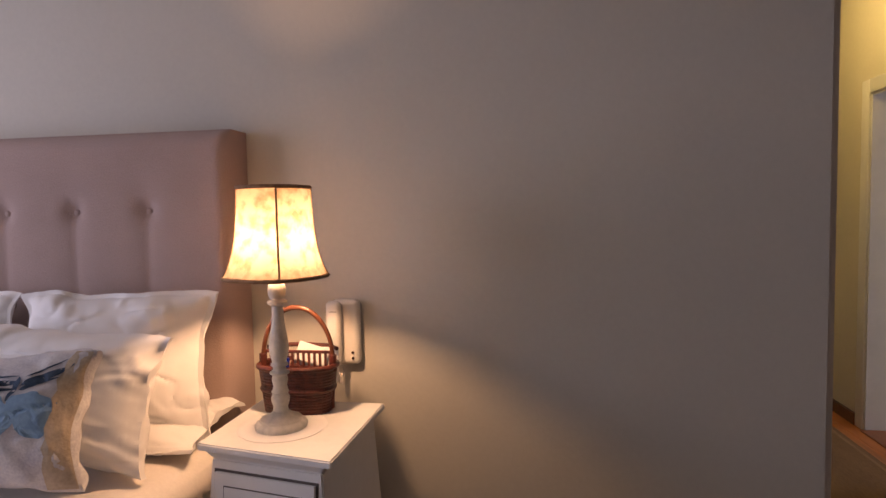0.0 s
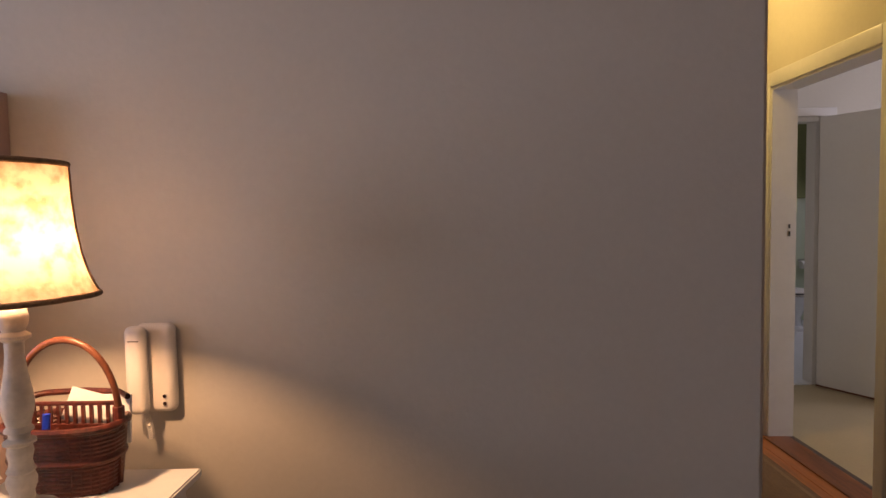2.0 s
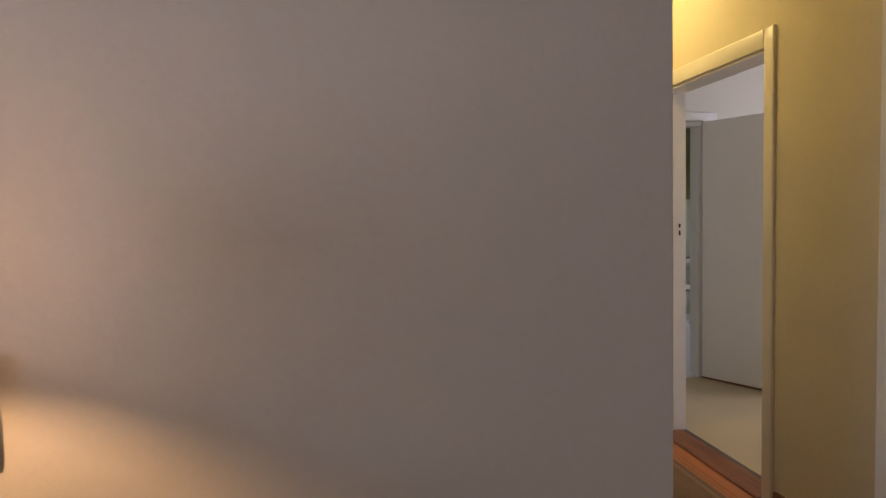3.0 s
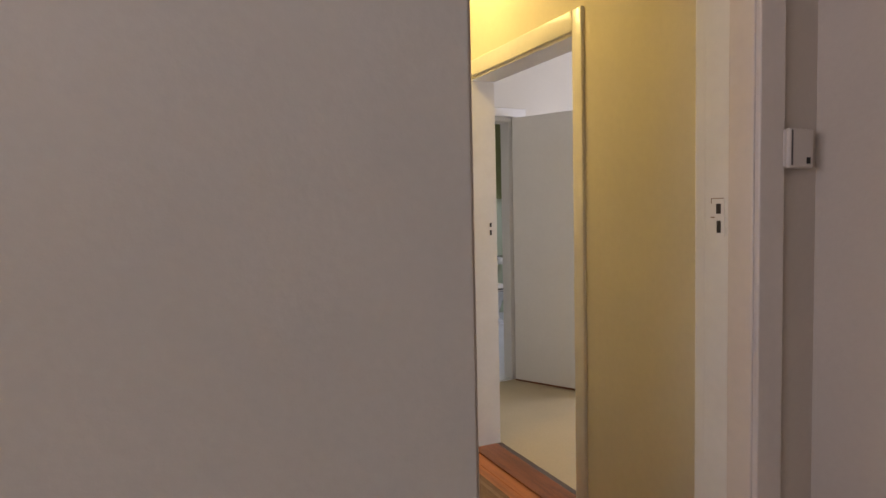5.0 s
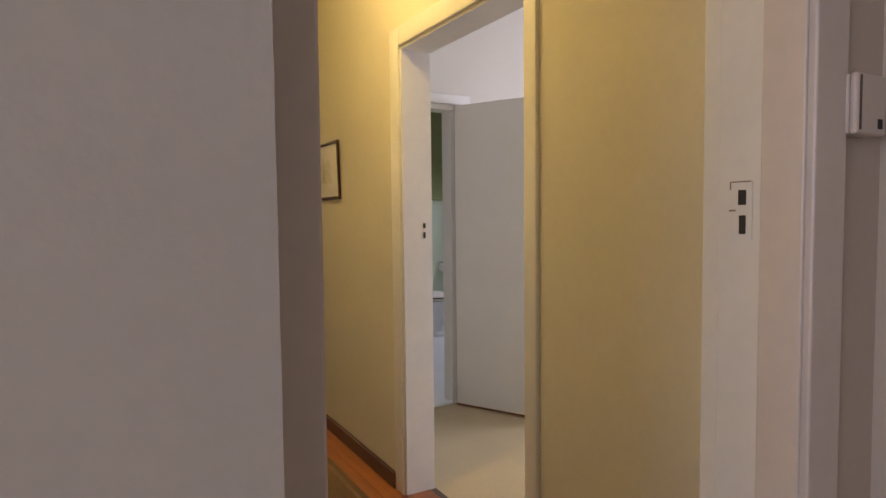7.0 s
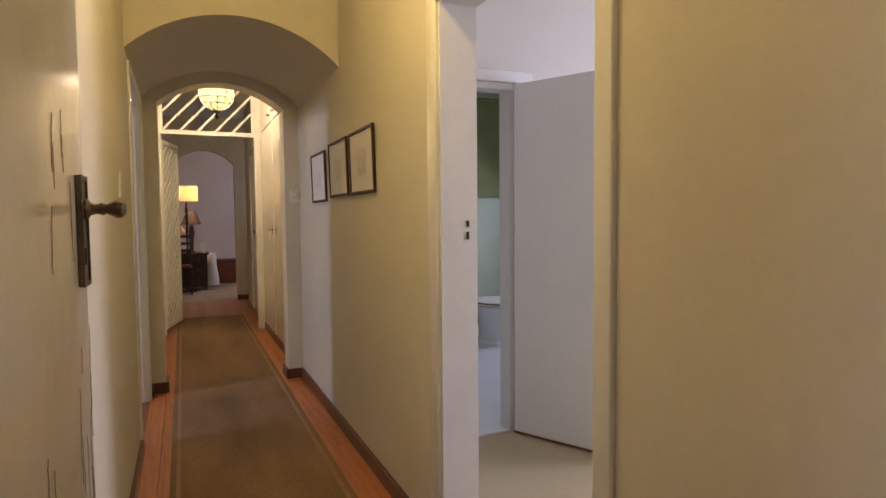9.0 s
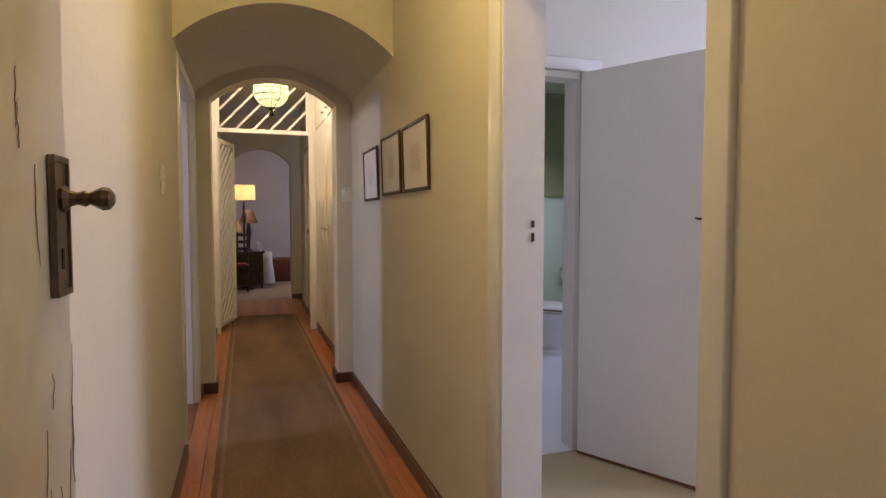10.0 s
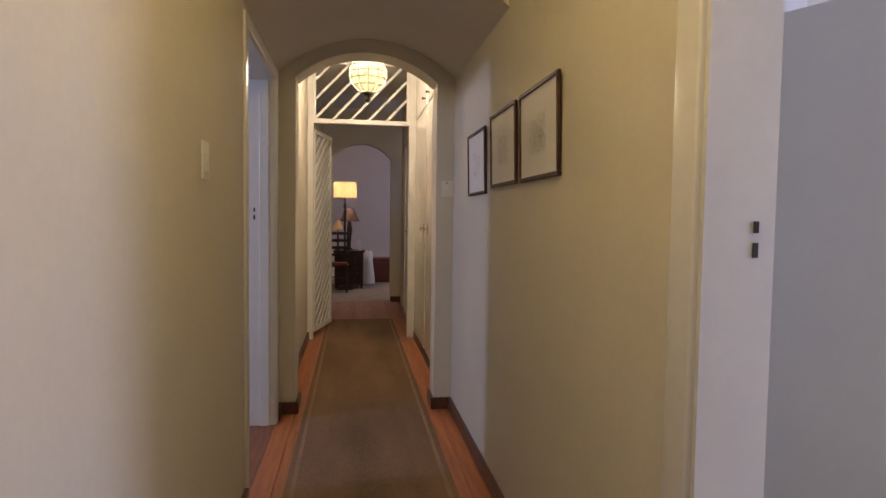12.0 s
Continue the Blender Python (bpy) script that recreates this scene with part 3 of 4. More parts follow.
skirt("baseboard_11", 2.31, 9.96, 2.95, 9.999)

# ---- bedroom things ----
def headboard_bm(x0, x1, z0, z1, y_back, y_front):
    nx, nz = 150, 90
    bm = bmesh.new()
    cols = [-0.642 - 0.238 * i for i in range(8)]
    grid = []
    for j in range(nz + 1):
        row = []
        for i in range(nx + 1):
            x, z = x0 + (x1 - x0) * i / nx, z0 + (z1 - z0) * j / nz
            edge = min(x - x0, x1 - x, z1 - z)
            d = 0.028 * (1 - min(1, edge / 0.035)) ** 2
            for c in cols:
                dx = abs(x - c)
                if dx < 0.13:
                    if z < 1.385:
                        d += 0.0045 * math.exp(-(dx / 0.012) ** 2) * min(1, (1.385 - z) / 0.05)
                    d += 0.006 * math.exp(-(dx / 0.05) ** 2) * (1 if z < 1.385 else math.exp(-((z - 1.385) / 0.09) ** 2))
                    for zb in (1.385, 1.105):
                        d += 0.020 * math.exp(-(dx * dx + (z - zb) ** 2) / 0.028 ** 2)
            row.append(bm.verts.new((x, y_front + d, z)))
        grid.append(row)
    for j in range(nz):
        for i in range(nx):
            bm.faces.new((grid[j][i], grid[j][i + 1], grid[j + 1][i + 1], grid[j + 1][i]))
    rim = grid[0][:] + [r[-1] for r in grid[1:]] + grid[-1][-2::-1] + [r[0] for r in grid[-2:0:-1]]
    back = [bm.verts.new((v.co.x, y_back, v.co.z)) for v in rim]
    k = len(rim)
    for i in range(k):
        bm.faces.new((rim[i], back[i], back[(i + 1) % k], rim[(i + 1) % k]))
    bm.faces.new(back[::-1])
    bmesh.ops.recalc_face_normals(bm, faces=bm.faces)
    return bm


bed = thing("bed", "double bed with a tufted taupe upholstered headboard and white covers", "bed", (0, 0, 0))
hb = part("headboard", headboard_bm(-2.17, -0.383, 0.25, 1.612, -0.006, -0.125), M_HEAD, bed, "taupe linen headboard with buttoned tufts", True)
for i in range(7):
    for z in (1.385, 1.105):
        part("button", lathe_bm([(0.011, 0), (0.010, 0.005), (0.005, 0.008)], 12, pose(-0.642 - 0.238 * i, -0.098, z, 90, 0, 0)), M_HEAD, hb)


def soft_box_bm(x0, x1, y0, y1, z0, z1, r, seed, amp):
    bm = box_bm(x0, y0, z0, x1, y1, z1)
    bmesh.ops.subdivide_edges(bm, edges=bm.edges[:], cuts=34, use_grid_fill=True)
    for v in bm.verts:
        c = v.co
        q = Vector((min(max(c.x, x0 + r), x1 - r), min(max(c.y, y0 + r), y1 - r), min(max(c.z, z0 + r), z1 - r)))
        d = c - q
        if d.length > 1e-6:
            c = q + d.normalized() * r
        n = noise.noise(Vector((c.x * 5, c.y * 5, c.z * 5 + seed))) + 0.5 * noise.noise(Vector((c.x * 13, c.y * 13, c.z * 13 + seed)))
        v.co = c + (d.normalized() if d.length > 1e-6 else Vector((0, 0, 1))) * n * amp
    return bm


part("base", box_bm(-2.12, -2.15, 0.173, -0.42, -0.13, 0.36, 0.01), M_HEAD, bed)
part("mattress", soft_box_bm(-2.14, -0.37, -2.2, -0.128, 0.36, 0.70, 0.06, 3, 0.006), M_LINEN, bed, "", True)
part("duvet", soft_box_bm(-2.19, -0.325, -2.25, -0.13, 0.46, 0.765, 0.07, 9, 0.010), M_SHEET, bed, "cream bedspread over the mattress", True)


def pillow_point(u, v, side, w, h, t, flange, seed, taper=0.0):
    """A point of a stuffed pillow: u across, v up, side +1 front or -1 back."""
    a, b = abs(u), abs(v)
    inner = max(0.0, 1 - flange)
    uu, vv = min(1, a / inner), min(1, b / inner)
    th = t * (max(0, 1 - uu ** 2.6) ** 0.6) * (max(0, 1 - vv ** 2.6) ** 0.6)
    x = u * w / 2 * (1 - 0.075 * (1 - v * v)) * (1 + taper * v)
    z = v * h / 2 * (1 - 0.085 * (1 - u * u))
    n = noise.noise(Vector((u * 2.2, v * 2.2, seed))) * 0.016 + noise.noise(Vector((u * 5 + 3, v * 3.4, seed + side))) * 0.011 + noise.noise(Vector((u * 13 + 3 * v, v * 6, seed))) * 0.004
    crease = noise.noise(Vector((u * 1.6 + v * 1.1, v * 2.4 - u * 0.6, seed + 2.7)))
    dent = 0.009 * math.exp(-(crease / 0.07) ** 2) * (1 - a ** 6) * (1 - b ** 6) * (0.35 + 0.65 * max(a, b))
    fold = 0.007 * math.sin(8 * u + 5 * v * v + seed) * (b ** 2) * (1 - a ** 4)
    wave = 0.007 * math.sin(4 * (u - v) + seed) * (max(a, b) ** 6)
    x, z = x * (1 + 0.03 * (a * b) ** 6), z - 0.014 * max(0, v) * a ** 7
    ruffle = 0.0035 * math.sin(7 * v + 3 * v * v + seed) * a ** 9 + 0.003 * math.sin(9 * u - 4 * u * u + 2 * seed) * b ** 9
    x, z, wave = x + ruffle * 0.6, z + ruffle * 0.6, wave + ruffle
    return Vector((x + n * 0.5, -side * max(0.001, th / 2 + 0.002 + max(0, n + fold) * 0.9 - dent) + wave, z + n * 0.4))


def pillow_bm(w, h, t, flange=0.0, seed=0.0, k=72, taper=0.0):
    bm = bmesh.new()
    sheets = []
    for side in (1, -1):
        sheets.append([[bm.verts.new(pillow_point(2 * i / k - 1, 2 * j / k - 1, side, w, h, t, flange, seed, taper)) for i in range(k + 1)] for j in range(k + 1)])
    for s in sheets:
        for j in range(k):
            for i in range(k):
                bm.faces.new((s[j][i], s[j][i + 1], s[j + 1][i + 1], s[j + 1][i]))
    def ring(s):
        return s[0][:] + [r[-1] for r in s[1:]] + s[-1][-2::-1] + [r[0] for r in s[-2:0:-1]]
    a, b = ring(sheets[0]), ring(sheets[1])
    for i in range(len(a)):
        bm.faces.new((a[i], a[(i + 1) % len(a)], b[(i + 1) % len(a)], b[i]))
    bmesh.ops.recalc_face_normals(bm, faces=bm.faces)
    return bm


def pillow(name, label, w, h, t, flange, seed, m, taper=0.0, group="pillows on the bed"):
    ob = link(name, pillow_bm(w, h, t, flange, seed, 72, taper), M_PILLOW, True)
    ob.matrix_world = m
    return tagged(ob, label, "pillow", group)


pillow("pillow", "white cotton pillow with a flanged edge against the headboard", 0.565, 0.41, 0.21, 0.06, 1.3, pose(-0.668, -0.245, 0.971, -11, -1, 3))
pillow("pillow", "white cotton pillow standing at the headboard's far half", 0.50, 0.40, 0.17, 0.06, 4.1, pose(-1.258, -0.235, 0.970, -13, 0, 1))
pillow("pillow", "plump white cotton pillow leaning on the one behind it", 0.58, 0.33, 0.24, 0.02, 7.7, pose(-0.680, -0.435, 0.943, -15, 1, -7), 0.03)
pillow("pillow", "white flat pillow lying under the upright ones", 0.68, 0.30, 0.10, 0.05, 2.2, pose(-0.705, -0.265, 0.812, -82, 0, 3))

cu = thing("cushion", "square cushion printed with a blue butterfly, on the bed", "cushion", (-0.735, -0.575, 0.925))
cu.matrix_world = pose(-0.688, -0.575, 0.927, -20, -3, 4)
CW, CH, CT, CS = 0.41, 0.305, 0.13, 5.5
part("cover", pillow_bm(CW, CH, CT, 0.0, CS, 40), M_CUSHION, cu, "", True)


def print_bm(outline, lift=0.0015, rings=6):
    """A printed patch that follows the cushion's front: outline in u, v about its own middle."""
    bm = bmesh.new()
    cx = sum(p[0] for p in outline) / len(outline)
    cy = sum(p[1] for p in outline) / len(outline)
    prev = None
    for r in range(1, rings + 1):
        f = r / rings
        ring = [bm.verts.new(pillow_point(cx + (u - cx) * f, cy + (v - cy) * f, 1, CW, CH, CT, 0.0, CS) + Vector((0, -lift, 0))) for u, v in outline]
        if prev:
            for i in range(len(ring)):
                bm.faces.new((prev[i], prev[(i + 1) % len(ring)], ring[(i + 1) % len(ring)], ring[i]))
        else:
            bm.faces.new(ring)
        prev = ring
    bmesh.ops.recalc_face_normals(bm, faces=bm.faces)
    return bm


def wing(cx, cy, a, b, tilt, steps=26):
    t = radians(tilt)
    pts = []
    for i in range(steps):
        p = 2 * math.pi * i / steps
        r = 1 + 0.10 * math.sin(3 * p + 1) + 0.04 * math.sin(7 * p)
        x, y = a * r * math.cos(p), b * r * math.sin(p)
        pts.append((cx + x * math.cos(t) - y * math.sin(t), cy + x * math.sin(t) + y * math.cos(t)))
    return pts


BX, BY = 0.38, 0.45
for s, dy, tilt in ((-1, -0.10, 4), (1, 0.0, 33)):
    w = part("upper_wing", print_bm(wing(BX + s * 0.27, BY + 0.15 + dy, 0.26, 0.055, tilt)), M_INK, cu, "navy printed wing line")
    part("wing_line", print_bm(wing(BX + s * 0.22, BY + 0.05 + dy, 0.20, 0.026, tilt - s * 8), 0.0022), M_INK, w)
    part("wing_line", print_bm(wing(BX + s * 0.24, BY + 0.26 + dy, 0.22, 0.014, tilt + s * 4), 0.0022), M_INK, w)
    part("lower_wing", print_bm(wing(BX + s * 0.20 + 0.03, BY - 0.37 + dy, 0.22, 0.34, s * 22), 0.002), M_BLUE, cu, "pale blue printed butterfly wing")
part("butterfly_body", print_bm(wing(BX, BY, 0.03, 0.15, -8), 0.003), M_INK, cu)
rim = [(0.74 + 0.006 * k + 0.02 * math.sin(9 * k), -0.97 + 1.94 * k / 14) for k in range(15)]
part("side_panel", print_bm([(0.985, -0.97 + 1.94 * k / 14) for k in range(15)] + rim[::-1], 0.0035, 10), M_PIPING, cu, "fawn ruffled cushion edge", True)

# nightstand
nsd = thing("nightstand", "narrow white-painted nightstand with flared sides", "nightstand", (0, 0, 0))


def quad_bm(lower, z0, upper, z1, bevel=0.004):
    """A block between two four-cornered outlines."""
    bm = bmesh.new()
    lo = [bm.verts.new((*p, z0)) for p in lower]
    hi = [bm.verts.new((*p, z1)) for p in upper]
    bm.faces.new(lo[::-1])
    bm.faces.new(hi)
    for k in range(4):
        bm.faces.new((lo[k], lo[(k + 1) % 4], hi[(k + 1) % 4], hi[k]))
    bmesh.ops.recalc_face_normals(bm, faces=bm.faces)
    bmesh.ops.bevel(bm, geom=bm.edges[:], offset=bevel, segments=2, affect="EDGES")
    return bm


TOPQ = [(-0.285, -0.478), (0.053, -0.540), (0.064, -0.152), (-0.287, -0.152)]
MIDQ = [(-0.268, -0.476), (0.038, -0.530), (0.046, -0.154), (-0.270, -0.154)]
BODQ = [(-0.256, -0.466), (0.025, -0.516), (0.034, -0.156), (-0.257, -0.156)]
FOOTQ = [(-0.304, -0.505), (0.073, -0.572), (0.082, -0.156), (-0.305, -0.156)]
part("top", quad_bm(TOPQ, 0.839, TOPQ, 0.856, 0.003), M_STAND, nsd)
part("moulding", quad_bm(BODQ, 0.820, MIDQ, 0.839, 0.003), M_STAND, nsd)
part("body", quad_bm(FOOTQ, 0.1725, BODQ, 0.820), M_STAND, nsd)
FRONT = pose(-0.256, -0.466, 0.820, 0, 0, -10.1) @ pose(0, 0, 0, -3.6, 0, 0)


def on_front(name, x0, z0, x1, z1, proud, material, parent, label="", sink=0.002):
    return part(name, moved(box_bm(x0, -proud, z0, x1, sink, z1, 0.0012), FRONT), material, parent, label)


on_front("gap", 0.008, -0.60, 0.277, -0.022, 0.0012, M_GAP, nsd)
door = on_front("door", 0.014, -0.595, 0.271, -0.028, 0.008, M_STAND, nsd, "white panelled cupboard door")
on_front("panel_gap", 0.038, -0.56, 0.247, -0.055, 0.0086, M_GAP, door)
on_front("door_panel", 0.041, -0.557, 0.244, -0.058, 0.0105, M_STAND, door)
on_front("door_knob", 0.228, -0.30, 0.238, -0.29, 0.028, M_CHROME, door)
tagged(link("doily", lathe_bm([(0.105, 0.0), (0.106, 0.0012), (0.100, 0.0018), (0.094, 0.0012), (0.07, 0.0016), (0.0005, 0.0016)], 64, pose(-0.135, -0.354, 0.856)), M_LINEN, True), "round white lace mat under the bedside lamp", "mat")

# bedside lamp
LX, LY = -0.137, -0.357
lamp = thing("bedside_lamp", "lit table lamp with a turned cream base and bell-shaped parchment shade", "lamp", (LX, LY, 0.8577))
part("base", lathe_bm([(0.061, 0.0), (0.062, 0.008), (0.059, 0.013), (0.051, 0.017), (0.049, 0.022), (0.036, 0.028), (0.024, 0.034), (0.019, 0.040)], 40), M_LAMPBASE, lamp, "", True)
part("stem", lathe_bm([(0.018, 0.040), (0.017, 0.05), (0.021, 0.062), (0.022, 0.072), (0.018, 0.082), (0.021, 0.086), (0.018, 0.091), (0.016, 0.10), (0.019, 0.115), (0.017, 0.126), (0.023, 0.130), (0.023, 0.134), (0.015, 0.139), (0.015, 0.147), (0.021, 0.150), (0.020, 0.154), (0.0165, 0.158),
                       (0.022, 0.18), (0.0235, 0.195), (0.021, 0.215), (0.016, 0.245), (0.0135, 0.27), (0.0135, 0.292), (0.0235, 0.298), (0.0235, 0.303), (0.015, 0.309), (0.020, 0.318), (0.0215, 0.332), (0.018, 0.346), (0.012, 0.352), (0.008, 0.375)], 28), M_LAMPBASE, lamp, "", True)
part("bulb_holder", lathe_bm([(0.012, 0.352), (0.013, 0.385)], 16), M_PLASTIC, lamp)
SHADE = ((0.121, 0.362), (0.113, 0.377), (0.104, 0.40), (0.096, 0.43), (0.090, 0.47), (0.086, 0.52), (0.084, 0.572))


def shade_r(r, a, sides=4):
    return r * (1 - 0.075 * (0.5 + 0.5 * math.cos(sides * a + math.pi)))


def shade_bm(profile, steps=72):
    bm = bmesh.new()
    rings = [[bm.verts.new((shade_r(r, a) * math.cos(a - 1.08), shade_r(r, a) * math.sin(a - 1.08), z)) for a in (2 * math.pi * i / steps for i in range(steps))] for r, z in profile]
    for p, q in zip(rings, rings[1:]):
        for i in range(steps):
            bm.faces.new((p[i], p[(i + 1) % steps], q[(i + 1) % steps], q[i]))
    bmesh.ops.recalc_face_normals(bm, faces=bm.faces)
    return bm


shade = part("shade", shade_bm(SHADE), M_SHADE, lamp, "glowing mottled parchment shade", True)
for r, z in (SHADE[0], SHADE[-1]):
    part("trim", rod_bm([(shade_r(r, a) * math.cos(a - 1.08), shade_r(r, a) * math.sin(a - 1.08), z) for a in (2 * math.pi * i / 72 for i in range(72))], 0.0046, 8, True), M_TRIM, shade, "brown braid trim", True)
for k in range(4):
    a = 2 * math.pi * k / 4
    part("seam", rod_bm([(shade_r(r, a) * math.cos(a - 1.08) * 1.005, shade_r(r, a) * math.sin(a - 1.08) * 1.005, z) for r, z in SHADE], 0.0027, 6), M_TRIM, shade)

# basket
bk = thing("basket", "dark red-brown wicker caddy with a tall hooped handle", "basket", (-0.147, -0.225, 0.856))
bk.matrix_basis = bk.matrix_basis @ Matrix.Diagonal((0.86, 0.9, 0.98, 1))


def oval(rx, ry, z, steps=48, p=2.6):
    out = []
    for i in range(steps):
        a = 2 * math.pi * i / steps
        c, s = math.cos(a), math.sin(a)
        out.append((rx * math.copysign(abs(c) ** (2 / p), c), ry * math.copysign(abs(s) ** (2 / p), s), z))
    return out


for i in range(15):
    f = i / 14
    part("strand", rod_bm(oval(0.100 + 0.014 * f, 0.054 + 0.010 * f, 0.006 + 0.108 * f), 0.0052, 6, True), M_WICKER, bk, "", True)
for p0, p1 in zip(oval(0.101, 0.055, 0.0, 30), oval(0.115, 0.066, 0.118, 30)):
    part("stake", rod_bm([p0, p1], 0.0032, 6), M_WICKER, bk)
part("lower_band", rod_bm(oval(0.110, 0.062, 0.062), 0.0068, 8, True), M_WICKER, bk, "", True)
part("rim", rod_bm(oval(0.119, 0.069, 0.122), 0.0075, 8, True), M_WICKER, bk, "", True)
part("bottom", prism_bm([(x, y) for x, y, z in oval(0.10, 0.054, 0)], 0.001, 0.007, "z"), M_WICKER, bk)
part("divider", box_bm(-0.112, -0.003, 0.007, 0.112, 0.003, 0.118), M_WICKER, bk)
part("divider", box_bm(-0.02, -0.060, 0.007, -0.015, -0.003, 0.112), M_WICKER, bk)
part("back_rail", rod_bm([(-0.114, 0.03, 0.160), (-0.08, 0.058, 0.162), (0.0, 0.066, 0.163), (0.08, 0.058, 0.162), (0.114, 0.03, 0.160)], 0.006, 8), M_WICKER, bk)
part("back_rail", box_bm(-0.112, -0.002, 0.152, 0.112, 0.005, 0.160, 0.002), M_WICKER, bk)
for i in range(13):
    x = -0.105 + 0.0175 * i
    part("slat", box_bm(x - 0.0035, -0.001, 0.118, x + 0.0035, 0.004, 0.153), M_WICKER, bk)
hoop = [(0.112 * math.cos(math.pi * i / 28), 0.0, 0.125 + 0.150 * math.sin(math.pi * i / 28) ** 0.9) for i in range(29)]
part("handle", rod_bm(hoop, 0.0068, 10), M_CANE, bk, "orange-brown bent cane handle", True)
for x in (-0.112, 0.112):
    part("binding", rod_bm([(x, -0.002, 0.108), (x, -0.002, 0.150)], 0.0115, 10), M_WICKER, bk)
ob = tagged(link("envelope", moved(box_bm(-0.042, -0.0008, -0.030, 0.042, 0.0008, 0.030), pose(-0.120, -0.200, 0.992, -12, 17, 4)), M_PAPER), "white envelope standing in the wicker caddy", "envelope")
ob = tagged(link("notepad", moved(box_bm(-0.04, -0.003, -0.045, 0.04, 0.003, 0.045), pose(-0.090, -0.188, 0.968, -6, 0, 0)), M_PAPER), "white paper pad standing in the wicker caddy", "notepad")
pn = thing("pen", "bright blue capped pen in the wicker caddy", "pen", (-0.172, -0.258, 0.868))
part("barrel", rod_bm([(0, 0, 0), (0.004, 0.006, 0.095)], 0.0045, 10), M_PAPER, pn)
part("cap", rod_bm([(0.004, 0.006, 0.092), (0.0055, 0.0085, 0.130)], 0.0065, 10), M_PEN, pn, "bright blue pen cap")

# intercom telephone
ph = thing("intercom_phone", "ivory plastic wall intercom handset above the nightstand", "telephone", (-0.083, -0.0005, 0.926))
part("base", box_bm(-0.040, -0.034, 0, 0.043, 0.0, 0.192, 0.0165, 5), M_PLASTIC, ph, "", True)
hs = part("handset", box_bm(-0.048, -0.063, 0.004, -0.004, -0.0335, 0.191, 0.0145, 5), M_PLASTIC, ph, "", True)
part("groove", box_bm(-0.036, -0.0638, 0.160, -0.014, -0.0625, 0.162), M_GAP, hs)
for z in (0.022, 0.038):
    part("push_button", lathe_bm([(0.0045, 0), (0.0042, 0.004)], 14, pose(0.024, -0.034, z, 90, 0, 0)), M_CHROME, ph)
coil = [(-0.022 + 0.006 * math.cos(i * 0.9) + 0.010 * math.sin(i * 0.02), -0.030 + 0.006 * math.sin(i * 0.9), 0.004 - 0.0006 * i) for i in range(100)]
part("coiled_cord", rod_bm(coil, 0.0018, 5), M_PLASTIC, ph)

# the bed corner, set at its true size
BED = Matrix.Translation((-0.073, 0.172, -0.191)) @ Matrix.Scale(1.14, 4)
for o in [o for o in scene.collection.objects if o.parent is None and o.name.split(".")[0] in
          ("bed", "pillow", "cushion", "nightstand", "doily", "bedside_lamp", "basket", "envelope", "notepad", "pen", "intercom_phone")]:
    o.matrix_basis = BED @ o.matrix_basis

# wall box by the door
wb = thing("wall_control", "ivory plastic control box on the wall by the door", "switch", (2.300, 0.3095, 1.405))
part("back", box_bm(-0.046, -0.022, 0, 0.046, 0, 0.096, 0.006, 3), M_OLDPLASTIC, wb)
part("cover", box_bm(-0.047, -0.035, -0.001, 0.047, -0.022, 0.097, 0.006, 3), M_OLDPLASTIC, wb)
part("slot", box_bm(-0.040, -0.0358, 0.006, -0.034, -0.0345, 0.092), M_GAP, wb)
part("dial_window", box_bm(0.018, -0.0362, 0.010, 0.032, -0.0345, 0.026), M_HOLE, wb, "small dark display window")

# ---- hall things ----
run = thing("runner_rug", "long brown sisal runner with a tan border on the hall floor", "rug", (0, 0, 0.0))
part("field", box_bm(1.515, 0.86, 0.0005, 2.200, 8.40, 0.009), M_RUG, run)
for x0, x1 in ((1.495, 1.515), (2.200, 2.220)):
    part("border_stripe", box_bm(x0, 0.86, 0.0005, x1, 8.40, 0.0095), M_RUGEDGE, run, "tan woven border stripe")
for x0, x1 in ((1.468, 1.495), (2.220, 2.247)):
    part("binding", box_bm(x0, 0.83, 0.0005, x1, 8.43, 0.0088), M_RUG, run)
for y0, y1 in ((0.83, 0.86), (8.40, 8.43)):
    part("end_binding", box_bm(1.495, y0, 0.0005, 2.220, y1, 0.0092), M_RUGEDGE, run)


def picture(y0, y1, z0, z1, label, seed, strength):
    ob = thing("picture", label, "picture", (R, (y0 + y1) / 2, (z0 + z1) / 2), 0, "pictures on the hall wall")
    w, h, f = (y1 - y0) / 2, (z1 - z0) / 2, 0.016
    ob.matrix_world = pose(R - 0.002, (y0 + y1) / 2, (z0 + z1) / 2, 0, -1.6, 0)
    for a0, a1, b0, b1 in ((-w, w, h - f, h), (-w, w, -h, -h + f), (-w, -w + f, -h + f, h - f), (w - f, w, -h + f, h - f)):
        part("frame_bar", box_bm(-0.016, a0, b0, -0.002, a1, b1, 0.003), M_FRAME, ob)
    part("mount", box_bm(-0.010, -w + f, -h + f, -0.004, w - f, h - f), M_MOUNT, ob)
    rnd = random.Random(seed)
    strokes = []
    for i in range(int(150 * strength)):
        y, z = rnd.uniform(-0.36, 0.36) * w, rnd.triangular(-0.45, 0.45, -0.30) * h
        strokes.append(box_bm(-0.0108, y - rnd.uniform(0.004, 0.02), z - 0.002, -0.0098, y + rnd.uniform(0.004, 0.02), z + rnd.uniform(0.001, 0.006)))
    part("drawing", join_bm(*strokes), M_SKETCH, ob, "faint grey sketch")["kind"] = "stuff"


